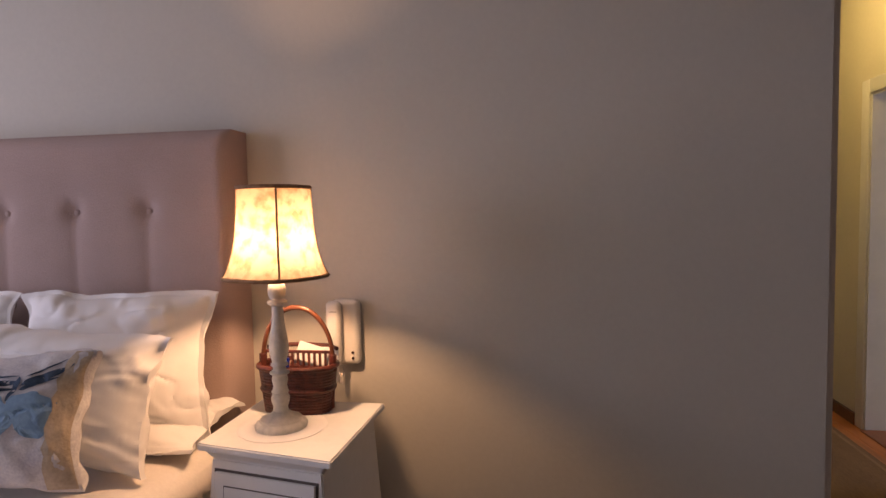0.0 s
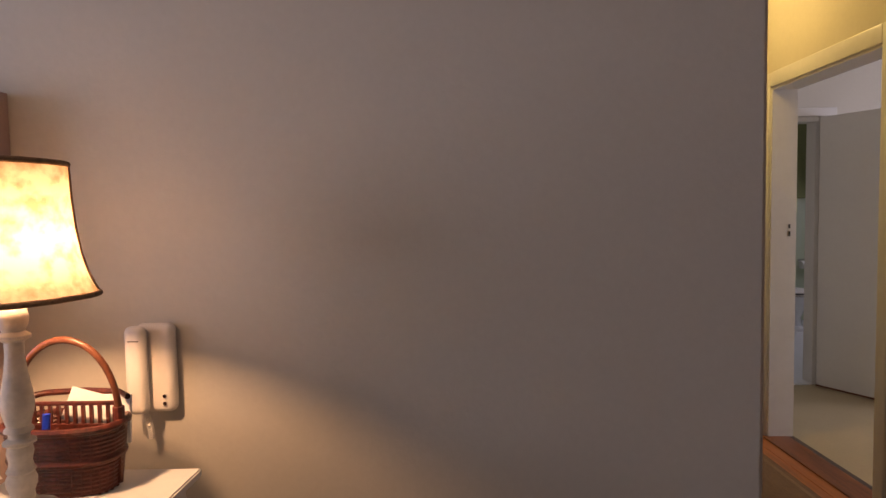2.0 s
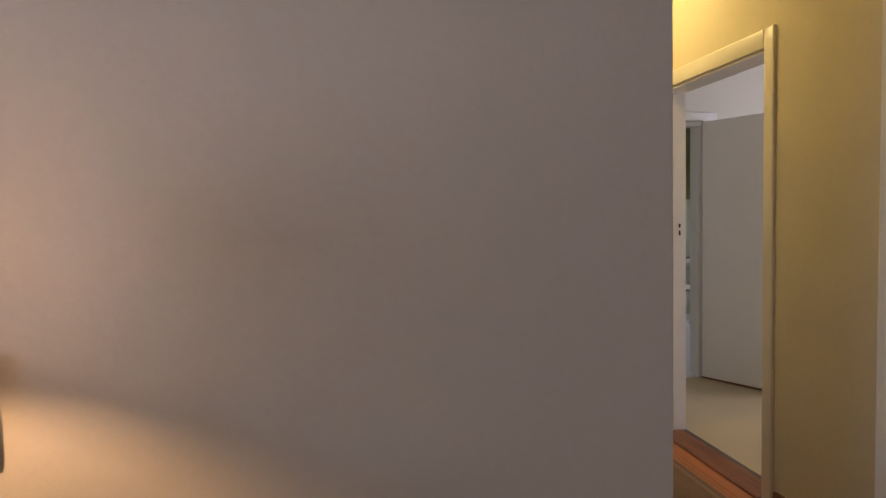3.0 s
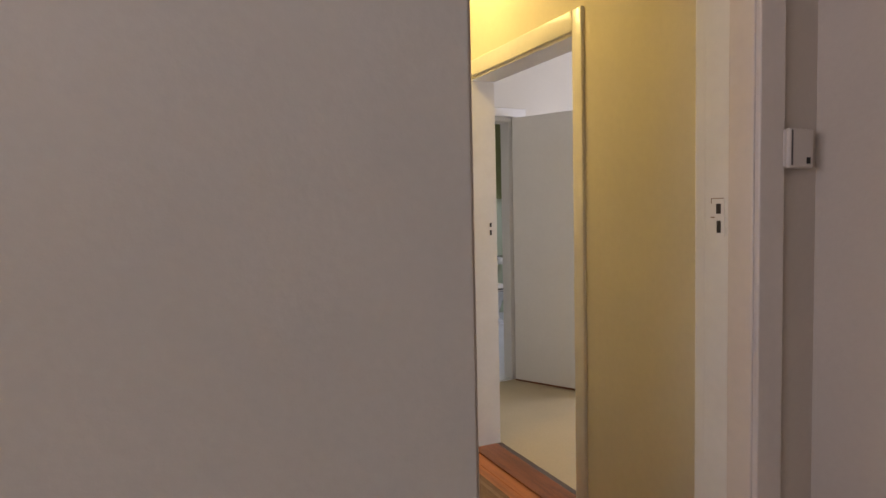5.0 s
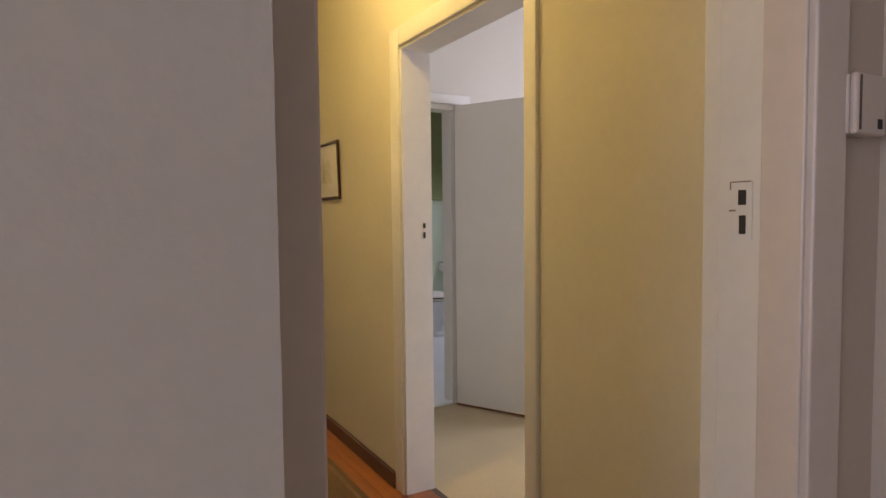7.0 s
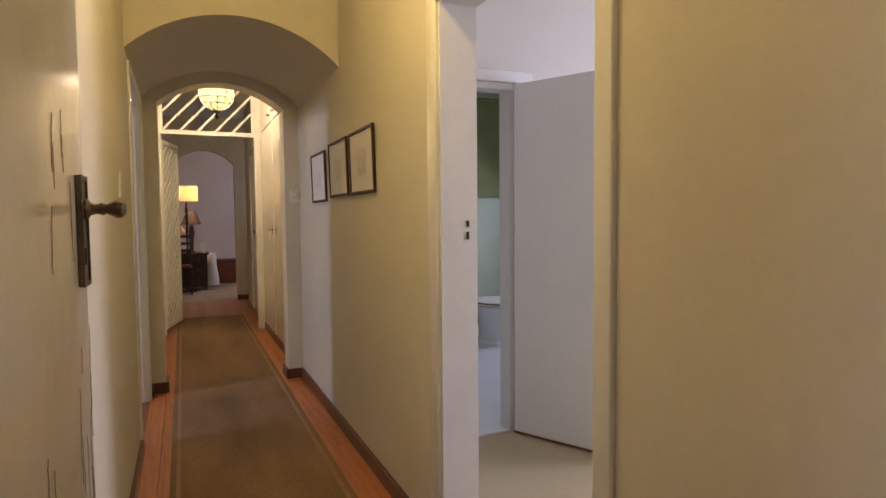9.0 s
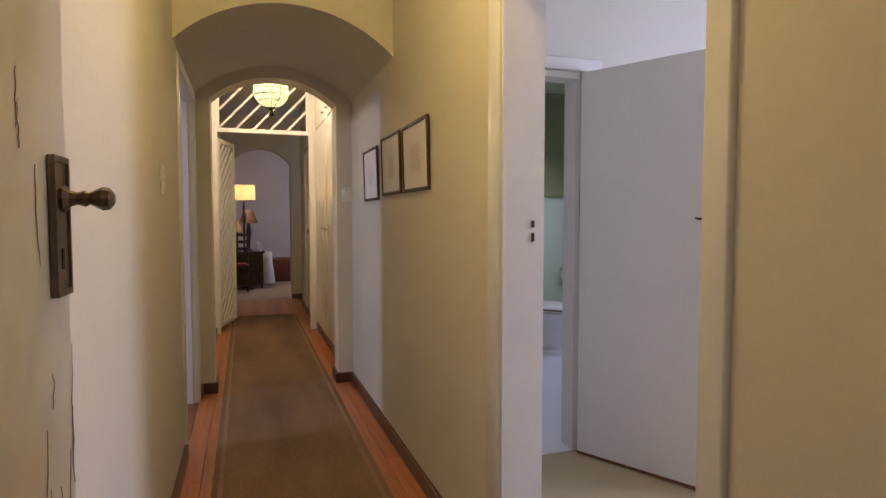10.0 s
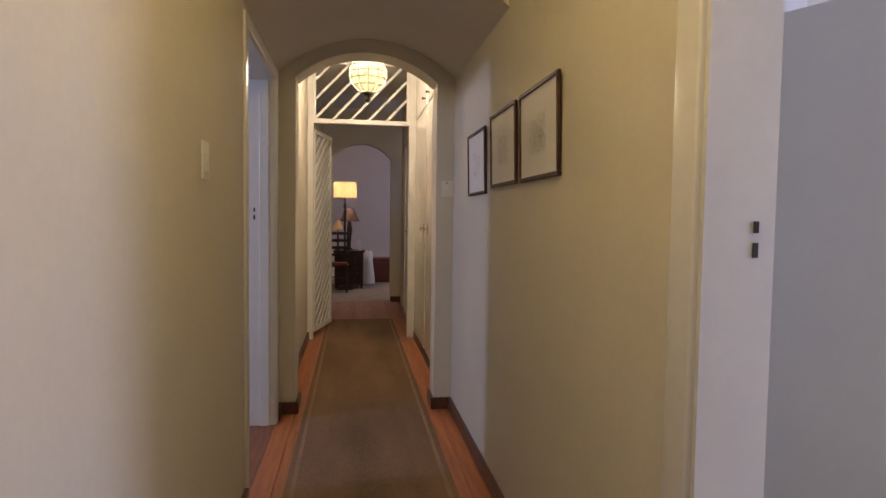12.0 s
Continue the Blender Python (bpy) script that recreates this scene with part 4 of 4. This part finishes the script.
picture(2.955, 3.395, 1.385, 1.712, "dark-framed grey sketch with a wide pale mount", 1, 1.7)
picture(3.45, 3.885, 1.387, 1.714, "dark-framed faint sketch with a wide pale mount", 2, 1.2)
picture(4.0, 4.43, 1.368, 1.694, "dark-framed very faint sketch beside the arch", 3, 0.6)

sw = thing("light_switch", "slim cream light switch plate on the hall wall", "switch", (L, 3.105, 1.355))
part("plate", box_bm(0, -0.036, 0, 0.009, 0.036, 0.118, 0.003), M_GLOSS, sw)
for z in (0.025, 0.058):
    part("rocker", box_bm(0.008, -0.012, z, 0.013, 0.012, z + 0.022, 0.002), M_PLASTIC, sw)

th = thing("thermostat", "small round ivory dial on a square back plate on the pier", "thermostat", (2.365, 4.985, 1.435))
part("plate", box_bm(-0.035, -0.008, -0.05, 0.040, 0, 0.05, 0.003), M_PLASTIC, th)
part("dial", lathe_bm([(0.028, 0), (0.027, 0.016), (0.020, 0.022)], 24, pose(-0.004, -0.008, 0.012, 90, 0, 0)), M_PLASTIC, th, "", True)
part("pointer", box_bm(-0.007, -0.0335, 0.03, -0.002, -0.028, 0.040), M_HOLE, th)

# globe lamp beyond the arch
GX, GY, GZ, GR = 1.883, 6.2, 2.42, 0.155
gl = thing("globe_lamp", "lit hanging globe of pale capiz panes in dark wire", "lamp", (GX, GY, GZ))
part("globe", lathe_bm([(GR * math.cos(a), GR * math.sin(a)) for a in (math.pi * (-0.46 + 0.74 * i / 24) for i in range(25))], 40, top=False), M_CAPIZ, gl, "pale glowing shell panes", True)
for k in range(12):
    a = 2 * math.pi * k / 12
    part("wire", rod_bm([(GR * 1.006 * math.cos(b) * math.cos(a), GR * 1.006 * math.cos(b) * math.sin(a), GR * 1.006 * math.sin(b)) for b in (math.pi * (-0.46 + 0.92 * i / 18) for i in range(19))], 0.0034, 6), M_WIRE, gl)
for s in (-0.62, -0.28, 0.05, 0.38, 0.68):
    c = math.sqrt(1 - s * s)
    part("wire_ring", rod_bm([(GR * 1.006 * c * math.cos(2 * math.pi * i / 40), GR * 1.006 * c * math.sin(2 * math.pi * i / 40), GR * 1.006 * s) for i in range(40)], 0.0034, 6, True), M_WIRE, gl)
part("finial", lathe_bm([(0.04, -0.150), (0.042, -0.160), (0.016, -0.176), (0.014, -0.19), (0.024, -0.205), (0.022, -0.222), (0.006, -0.232)], 20), M_WIRE, gl, "", True)
part("cap", lathe_bm([(0.02, 0.150), (0.040, 0.165), (0.012, 0.178), (0.010, 0.19)], 20), M_WIRE, gl, "", True)
part("chain", rod_bm([(0, 0, 0.188), (0, 0, TOP - GZ - 0.02)], 0.006, 8), M_WIRE, gl)
part("ceiling_rose", lathe_bm([(0.05, TOP - GZ - 0.03), (0.055, TOP - GZ)], 20), M_WIRE, gl)

# hall ceiling lamp near the bedroom
hl = thing("hall_ceiling_lamp", "plain lit pendant on the hall ceiling near the bedroom", "lamp", (1.87, 1.95, TOP))
part("ceiling_rose", lathe_bm([(0.05, -0.02), (0.05, 0.0)], 16), M_WIRE, hl)
part("flex", rod_bm([(0, 0, -0.12), (0, 0, -0.02)], 0.004, 8), M_WIRE, hl)
part("bulb_holder", lathe_bm([(0.018, -0.165), (0.018, -0.12)], 16), M_PLASTIC, hl)

# lattice screen and gate
LY0 = 7.32
lt = tagged(new("lattice_screen"), "white diagonal lattice panel over the hall gateway", "lattice", kind="structure")
for x0, x1 in ((L, 1.372), (2.325, R)):
    part("post", box_bm(x0, LY0 - 0.04, 0, x1, LY0 + 0.04, TOP, 0.004), M_LATTICE, lt)
part("rail", box_bm(1.372, LY0 - 0.02, 2.175, 2.325, LY0 + 0.02, 2.22, 0.003), M_LATTICE, lt)
part("rail", box_bm(1.372, LY0 - 0.02, 2.765, 2.325, LY0 + 0.02, TOP, 0.003), M_LATTICE, lt)
for x0, x1 in ((1.372, 1.395), (2.30, 2.325)):
    part("stile", box_bm(x0, LY0 - 0.02, 2.22, x1, LY0 + 0.02, 2.765), M_LATTICE, lt)


def slat_bm(u0, w0, u1, w1, half, v0, v1, axis):
    d = Vector((u1 - u0, w1 - w0)).normalized()
    n = Vector((-d.y, d.x)) * half
    return prism_bm([(u0 + n.x, w0 + n.y), (u1 + n.x, w1 + n.y), (u1 - n.x, w1 - n.y), (u0 - n.x, w0 - n.y)], v0, v1, axis)


def clipped(c, slope, ua, ub, wa, wb):
    """The stretch of the line w = slope * u + c inside a rectangle."""
    pts = []
    for u in (ua, ub):
        w = slope * u + c
        if wa <= w <= wb:
            pts.append((u, w))
    for w in (wa, wb):
        u = (w - c) / slope
        if ua <= u <= ub:
            pts.append((u, w))
    pts.sort()
    return (pts[0], pts[-1]) if len(pts) > 1 and pts[-1][0] - pts[0][0] > 0.03 else None


for k in range(-9, 10):
    seg = clipped(2.22 - 1.06 * (1.743 + 0.178 * k), 1.06, 1.395, 2.30, 2.22, 2.765)
    if seg:
        part("slat", slat_bm(*seg[0], *seg[1], 0.011, LY0 - 0.009, LY0 + 0.009, "y"), M_LATTICE, lt)

gt = thing("lattice_gate", "open white gate of closely spaced diagonal slats", "gate", (1.362, 7.375, 0.0), -14.0)
GW, GB, GT = 0.62, 0.06, 2.12
part("gate_frame", join_bm(box_bm(-0.02, 0.0, GB, 0.02, 0.035, GT), box_bm(-0.02, GW - 0.035, GB, 0.02, GW, GT), box_bm(-0.02, 0.035, GB, 0.02, GW - 0.035, GB + 0.04), box_bm(-0.02, 0.035, GT - 0.04, 0.02, GW - 0.035, GT)), M_LATTICE, gt)
for k in range(-8, 22):
    seg = clipped(GB + 0.04 + 0.118 * k, 0.85, 0.035, GW - 0.035, GB + 0.04, GT - 0.04)
    if seg:
        part("slat", slat_bm(*seg[0], *seg[1], 0.021, -0.006, 0.006, "x"), M_LATTICE, gt)
for z in (0.4, 1.7):
    part("hinge", box_bm(-0.024, -0.016, z, 0.0, 0.01, z + 0.06), M_BRASS, gt)


# cupboards along the hall's right wall
def cupboard(y0, y1, label, key):
    ob = thing("wall_cupboard", label, "cupboard", (R, y0, 0))
    d = y1 - y0
    part("surround", join_bm(box_bm(-0.012, 0, 0.08, 0, 0.045, 2.74), box_bm(-0.012, d - 0.045, 0.08, 0, d, 2.74), box_bm(-0.012, 0.045, 2.70, 0, d - 0.045, 2.74), box_bm(-0.012, 0.045, 2.17, 0, d - 0.045, 2.22)), M_CUPBOARD, ob)
    dr = part("door", box_bm(-0.022, 0.049, 0.09, -0.001, d - 0.049, 2.166, 0.003), M_CUPBOARD, ob)
    ud = part("upper_door", box_bm(-0.022, 0.049, 2.224, -0.001, d - 0.049, 2.696, 0.003), M_CUPBOARD, ob)
    part("knob", lathe_bm([(0.008, 0), (0.006, 0.012), (0.014, 0.022), (0.010, 0.032)], 14, pose(-0.022, key, 2.29, 0, -90, 0)), M_BRASS, ud)
    lk = part("lock_plate", box_bm(-0.026, key - 0.014, 1.10, -0.022, key + 0.014, 1.19, 0.001), M_BRASS, dr)
    part("key", join_bm(rod_bm([(-0.026, key, 1.15), (-0.05, key, 1.15)], 0.003, 8), rod_bm([(-0.056, key + 0.012 * math.cos(a), 1.15 + 0.012 * math.sin(a)) for a in (2 * math.pi * i / 12 for i in range(12))], 0.0025, 6, True)), M_BRASS, lk)
    part("key_tag", box_bm(-0.052, key - 0.012, 1.03, -0.046, key + 0.012, 1.125, 0.003), M_PLASTIC, lk, "pale tag on the key")


cupboard(5.30, 6.30, "tall cream gloss built-in cupboard with an upper door", 0.85)
cupboard(6.31, 7.26, "tall cream gloss built-in cupboard with a key in it", 0.12)
cp = thing("lobby_door", "closed white door with a dark round knob", "door", (R, 7.55, 0))
part("surround", join_bm(box_bm(-0.02, 0, 0.08, 0, 0.07, 2.15), box_bm(-0.02, 0.93, 0.08, 0, 1.0, 2.15), box_bm(-0.02, 0.07, 2.08, 0, 0.93, 2.15)), M_CUPBOARD, cp)
part("leaf", box_bm(-0.012, 0.073, 0.08, -0.001, 0.927, 2.077), M_CUPBOARD, cp)
part("knob", lathe_bm([(0.025, 0), (0.024, 0.006), (0.010, 0.012), (0.010, 0.03), (0.026, 0.042), (0.026, 0.056), (0.012, 0.064)], 18, pose(-0.012, 0.16, 1.10, 0, -90, 0)), M_BRASS, cp, "dark round door knob", True)

# ---- dressing room things ----
dt = thing("dressing_table", "narrow white-painted dressing table with small drawers", "table", (4.14, 2.90, 0))
part("tabletop", box_bm(-0.02, -0.02, 0.785, 1.02, 0.335, 0.81, 0.005), M_STAND, dt)
part("apron", box_bm(0.01, 0.0, 0.575, 0.99, 0.33, 0.785, 0.003), M_STAND, dt)
for k in range(3):
    dr = part("drawer", box_bm(0.05 + 0.31 * k, -0.014, 0.60, 0.33 + 0.31 * k, 0.0, 0.765, 0.004), M_STAND, dt)
    part("pull", lathe_bm([(0.008, 0), (0.013, 0.02), (0.008, 0.028)], 12, pose(0.19 + 0.31 * k, -0.014, 0.68, 90, 0, 0)), M_CHROME, dr)
for x in (0.03, 0.97):
    for y in (0.03, 0.30):
        part("leg", box_bm(x - 0.022, y - 0.022, 0.0, x + 0.022, y + 0.022, 0.575, 0.003), M_STAND, dt)
mr = thing("dressing_mirror", "white-framed mirror on the wall above the dressing table", "mirror", (4.08, 3.238, 0.93))
part("mirror_frame", join_bm(box_bm(0, -0.03, 0, 0.05, 0, 0.56, 0.004), box_bm(0.47, -0.03, 0, 0.52, 0, 0.56, 0.004), box_bm(0.05, -0.03, 0, 0.47, 0, 0.05, 0.004), box_bm(0.05, -0.03, 0.51, 0.47, 0, 0.56, 0.004)), M_STAND, mr)
part("glass", box_bm(0.05, -0.012, 0.05, 0.47, -0.004, 0.51), M_CHROME, mr, "mirror glass")
st = thing("stool", "white-painted stool with a low rail by the dressing table", "stool", (4.06, 2.72, 0))
part("seat", box_bm(-0.03, -0.03, 0.425, 0.37, 0.31, 0.45, 0.006), M_STAND, st)
for x in (0.0, 0.34):
    for y in (0.0, 0.28):
        part("leg", box_bm(x - 0.018, y - 0.018, 0, x + 0.018, y + 0.018, 0.425, 0.003), M_STAND, st)
for y in (0.0, 0.28):
    part("rail", box_bm(0.018, y - 0.008, 0.20, 0.322, y + 0.008, 0.24, 0.002), M_STAND, st)
fb = thing("flower_bunch", "dried brown and pink flowers lying on the table", "flowers", (4.48, 3.06, 0.812))
rnd = random.Random(4)
for k in range(26):
    a, r, z = rnd.uniform(0, 6.28), rnd.uniform(0, 0.085), rnd.uniform(0.025, 0.085)
    s = rnd.uniform(0.018, 0.032)
    b = bmesh.new()
    bmesh.ops.create_icosphere(b, subdivisions=2, radius=s)
    for v in b.verts:
        v.co *= 1 + 0.45 * noise.noise(v.co * 60 + Vector((k, 0, 0)))
    part("flower_head", moved(b, pose(r * math.cos(a) * 1.5, r * math.sin(a) * 0.7, z)), M_PINK if k % 4 == 0 else M_FLOWER, fb)

# ---- toilet room things ----
wc = thing("toilet", "white ceramic toilet with a closed lid", "toilet", (4.36, 5.46, 0), 0)


def egg(rx, ry, z, cy=0.0, steps=32):
    return [(rx * math.cos(a), cy + ry * math.sin(a) * (1.0 if math.sin(a) < 0 else 0.75), z) for a in (2 * math.pi * i / steps for i in range(steps))]


def loft_bm(rings):
    bm = bmesh.new()
    vr = [[bm.verts.new(p) for p in r] for r in rings]
    for a, b in zip(vr, vr[1:]):
        for i in range(len(a)):
            bm.faces.new((a[i], a[(i + 1) % len(a)], b[(i + 1) % len(a)], b[i]))
    bm.faces.new(vr[0][::-1])
    bm.faces.new(vr[-1])
    bmesh.ops.recalc_face_normals(bm, faces=bm.faces)
    return bm


part("bowl", loft_bm([egg(0.13, 0.20, 0), egg(0.12, 0.19, 0.04), egg(0.11, 0.17, 0.14), egg(0.15, 0.23, 0.27), egg(0.185, 0.285, 0.36), egg(0.19, 0.29, 0.39)]), M_CERAMIC, wc, "", True)
part("seat", loft_bm([egg(0.188, 0.288, 0.395), egg(0.192, 0.292, 0.402), egg(0.188, 0.288, 0.412)]), M_PLASTIC, wc, "", True)
part("lid", loft_bm([egg(0.188, 0.288, 0.424), egg(0.192, 0.292, 0.434), egg(0.17, 0.26, 0.448)]), M_PLASTIC, wc, "", True)
part("hinge_gap", loft_bm([egg(0.180, 0.280, 0.411), egg(0.180, 0.280, 0.425)]), M_GAP, wc)
part("seat_gap", loft_bm([egg(0.181, 0.281, 0.389), egg(0.181, 0.281, 0.396)]), M_GAP, wc)
part("foot", loft_bm([egg(0.16, 0.24, 0.0), egg(0.155, 0.235, 0.03), egg(0.13, 0.20, 0.05)]), M_CERAMIC, wc, "", True)
part("neck", box_bm(-0.10, 0.15, 0.02, 0.10, 0.485, 0.36, 0.03, 3), M_CERAMIC, wc, "", True)
rh = thing("paper_holder", "chrome paper roll holder on the pale green wall", "paper holder", (4.80, 5.949, 0.72))
part("bracket", join_bm(box_bm(-0.06, -0.012, -0.01, 0.06, 0, 0.02, 0.003), rod_bm([(0.05, -0.01, 0.0), (0.05, -0.06, -0.02), (-0.06, -0.06, -0.02)], 0.004, 8)), M_CHROME, rh)
part("roll", lathe_bm([(0.045, -0.05), (0.045, 0.05)], 24, pose(-0.005, -0.06, -0.045, 0, 90, 0)), M_PAPER, rh)
bl = thing("roller_blind", "lowered olive-green roller blind on the toilet wall", "blind", (4.45, 5.949, 1.47))
part("fabric", box_bm(-0.42, -0.035, 0.02, 0.42, -0.031, 1.00), M_BLIND, bl)
part("roller", rod_bm([(-0.44, -0.03, 1.02), (0.44, -0.03, 1.02)], 0.025, 14), M_BLIND, bl)
part("bottom_bar", box_bm(-0.42, -0.041, 0.0, 0.42, -0.026, 0.022, 0.004), M_BLIND, bl)

# ---- far room things ----
fl = thing("floor_lamp", "lit floor lamp with a cream drum shade and dark turned pole", "lamp", (1.625, 11.5, 0))
part("base", lathe_bm([(0.15, 0), (0.15, 0.02), (0.05, 0.045), (0.025, 0.06)], 28), M_DARKWOOD, fl, "", True)
part("pole", lathe_bm([(0.018, 0.05), (0.020, 0.6), (0.026, 0.65), (0.016, 0.7), (0.022, 1.2), (0.034, 1.30), (0.018, 1.36), (0.030, 1.42), (0.016, 1.47), (0.010, 1.60)], 20), M_DARKWOOD, fl, "", True)
part("shade", lathe_bm([(0.195, 1.565), (0.190, 1.825), (0.187, 1.825), (0.192, 1.565)], 40, tube=True), M_DRUM, fl, "glowing cream drum shade", True)
dk = thing("desk_cabinet", "dark wooden cabinet in the far room", "cabinet", (1.72, 11.55, 0))
part("top", box_bm(-0.29, -0.03, 0.63, 0.25, 0.50, 0.66, 0.005), M_DARKWOOD, dk)
part("body", box_bm(-0.27, 0, 0.06, 0.22, 0.48, 0.63, 0.004), M_DARKWOOD, dk)
for z0, z1 in ((0.10, 0.26), (0.28, 0.44), (0.46, 0.61)):
    dr = part("drawer", box_bm(-0.25, -0.014, z0, 0.20, 0, z1, 0.004), M_DARKWOOD, dk)
    part("pull", lathe_bm([(0.008, 0), (0.014, 0.02)], 10, pose(0.07, -0.014, (z0 + z1) / 2, 90, 0, 0)), M_BRASS, dr)
for x in (-0.24, 0.19):
    for y in (0.03, 0.45):
        part("foot", box_bm(x - 0.02, y - 0.02, 0, x + 0.02, y + 0.02, 0.06), M_DARKWOOD, dk)
tl = thing("table_lamp", "dark table lamp with a brown cone shade on the cabinet", "lamp", (1.70, 11.72, 0.66))
part("stem", lathe_bm([(0.07, 0), (0.06, 0.02), (0.022, 0.05), (0.03, 0.2), (0.05, 0.35), (0.03, 0.5), (0.015, 0.56)], 20), M_DARKWOOD, tl, "", True)
part("shade", lathe_bm([(0.175, 0.50), (0.075, 0.73), (0.072, 0.73), (0.172, 0.50)], 32, tube=True), M_DARKSHADE, tl, "", True)
sl = thing("small_lamp", "small dark lamp with a tan cone shade on the cabinet", "lamp", (1.505, 11.60, 0.66))
part("stem", lathe_bm([(0.05, 0), (0.045, 0.015), (0.014, 0.03), (0.02, 0.16), (0.010, 0.36), (0.006, 0.40)], 16), M_DARKWOOD, sl, "", True)
part("shade", lathe_bm([(0.125, 0.36), (0.045, 0.47), (0.022, 0.53), (0.019, 0.53), (0.042, 0.47), (0.122, 0.36)], 28, tube=True), M_TANSHADE, sl, "tan cone shade", True)
ch = thing("ladder_back_chair", "dark ladder-back chair with a dull red seat pad", "chair", (1.37, 11.05, 0))
for x in (0.0, 0.30):
    part("back_post", rod_bm([(x, 0.30, 0), (x, 0.31, 0.5), (x, 0.34, 1.02)], [0.016, 0.018, 0.013], 10), M_DARKWOOD, ch)
    part("front_leg", rod_bm([(x, 0.0, 0), (x, 0.0, 0.44)], 0.017, 10), M_DARKWOOD, ch)
for z in (0.60, 0.72, 0.84, 0.96):
    part("ladder_slat", box_bm(0.01, 0.312, z - 0.025, 0.29, 0.328, z + 0.025, 0.004), M_DARKWOOD, ch)
part("seat", box_bm(-0.02, -0.02, 0.42, 0.32, 0.32, 0.45, 0.008), M_DARKWOOD, ch)
part("seat_pad", box_bm(0.0, 0.0, 0.45, 0.30, 0.30, 0.485, 0.014, 3), M_RED, ch, "dull red seat pad")
for z in (0.12, 0.25):
    part("stretcher", rod_bm([(0.0, 0.0, z), (0.30, 0.0, z)], 0.010, 8), M_DARKWOOD, ch)
for k in range(3):
    ob = tagged(link("letter", moved(box_bm(-0.06, -0.002, 0, 0.06, 0.002, 0.17), pose(1.88 + 0.025 * k, 11.62 + 0.03 * k, 0.661, -10, 0, 70 + 8 * k)), M_PAPER), "white papers propped on the dark cabinet", "papers", "papers on the cabinet")
cl = thing("cloth_table", "small table draped in a white cloth", "table", (2.04, 12.2, 0))
part("cloth", loft_bm([egg(0.13 - 0.10 * z + 0.008 * math.sin(k * 9), 0.13 - 0.06 * z, z, 0, 24) for k, z in enumerate((0.02, 0.2, 0.4, 0.58, 0.62))]), M_PAPER, cl, "white cloth to the floor", True)
cb = thing("wicker_chest", "low dark brown wicker chest against the far wall", "chest", (2.44, 12.6, 0))
part("body", box_bm(-0.30, 0, 0.0, 0.32, 0.42, 0.40, 0.015), M_WICKER, cb)
part("lid", box_bm(-0.31, -0.01, 0.40, 0.33, 0.43, 0.46, 0.015), M_WICKER, cb)
mt = thing("wall_mirror", "dark oval-framed mirror on the far room wall", "mirror", (1.47, 10.152, 1.62))
part("frame", rod_bm([(0.0 + 0.13 * math.cos(2 * math.pi * i / 32) - 0.16, 0.014, 0.24 * math.sin(2 * math.pi * i / 32)) for i in range(32)], 0.016, 8, True), M_DARKWOOD, mt)

# windows that let the daylight in
def window_frame(name, axis, at, u0, u1, z0, z1, depth, label):
    ob = tagged(new(name), label, "window", kind="structure")
    def bx(a0, a1, b0, b1):
        return box_bm(a0, at, b0, a1, at + depth, b1, 0.003) if axis == "x" else box_bm(at, a0, b0, at + depth, a1, b1, 0.003)
    f = 0.05
    part("window_frame", join_bm(bx(u0, u1, z0, z0 + f), bx(u0, u1, z1 - f, z1), bx(u0, u0 + f, z0 + f, z1 - f), bx(u1 - f, u1, z0 + f, z1 - f)), M_GLOSS, ob)
    part("mullion", bx((u0 + u1) / 2 - 0.02, (u0 + u1) / 2 + 0.02, z0 + f, z1 - f), M_GLOSS, ob)


window_frame("window_1", "y", -3.50, -2.95, -0.45, 0.7, 2.3, 0.05, "white-framed bedroom window")
window_frame("window_2", "y", 6.04, 0.65, 1.85, 0.85, 2.15, 0.05, "white-framed dressing room window")
window_frame("window_3", "y", -2.17, 3.25, 3.85, 1.4, 2.3, 0.05, "white-framed side room window")
# Unseen window, added round the lobby fill light.
window_frame("window_5", "y", 3.0, 9.40, 9.90, 1.1, 2.1, 0.05, "white-framed lobby window, added for the fill light")
window_frame("window_4", "y", 5.16, 4.5, 5.3, 1.35, 2.15, 0.05, "white-framed toilet window")

# ---- hall floor boards ----
hf = tagged(new("floor_hall"), "orange-brown varnished pine boards of the hall floor", "floor", kind="structure")
rnd = random.Random(11)
PW = 0.0996
meshes = {}
for r in range(11):
    x = L + PW * r
    y = 0.46
    while y < 10.0:
        n = rnd.choice((1.2, 1.8, 2.4, 3.0))
        y1 = min(10.0, y + n)
        key = round(y1 - y, 2)
        if key not in meshes:
            b = box_bm(0.001, 0.001, -0.02, PW - 0.001, key - 0.001, 0.0, 0.0012, 1)
            me = bpy.data.meshes.new("plank")
            b.to_mesh(me)
            b.free()
            me.materials.append(M_PLANK)
            meshes[key] = me
        p = new("plank", meshes[key])
        p.parent = hf
        p.location = (x, y, rnd.uniform(-0.0006, 0.0))
        y = y1
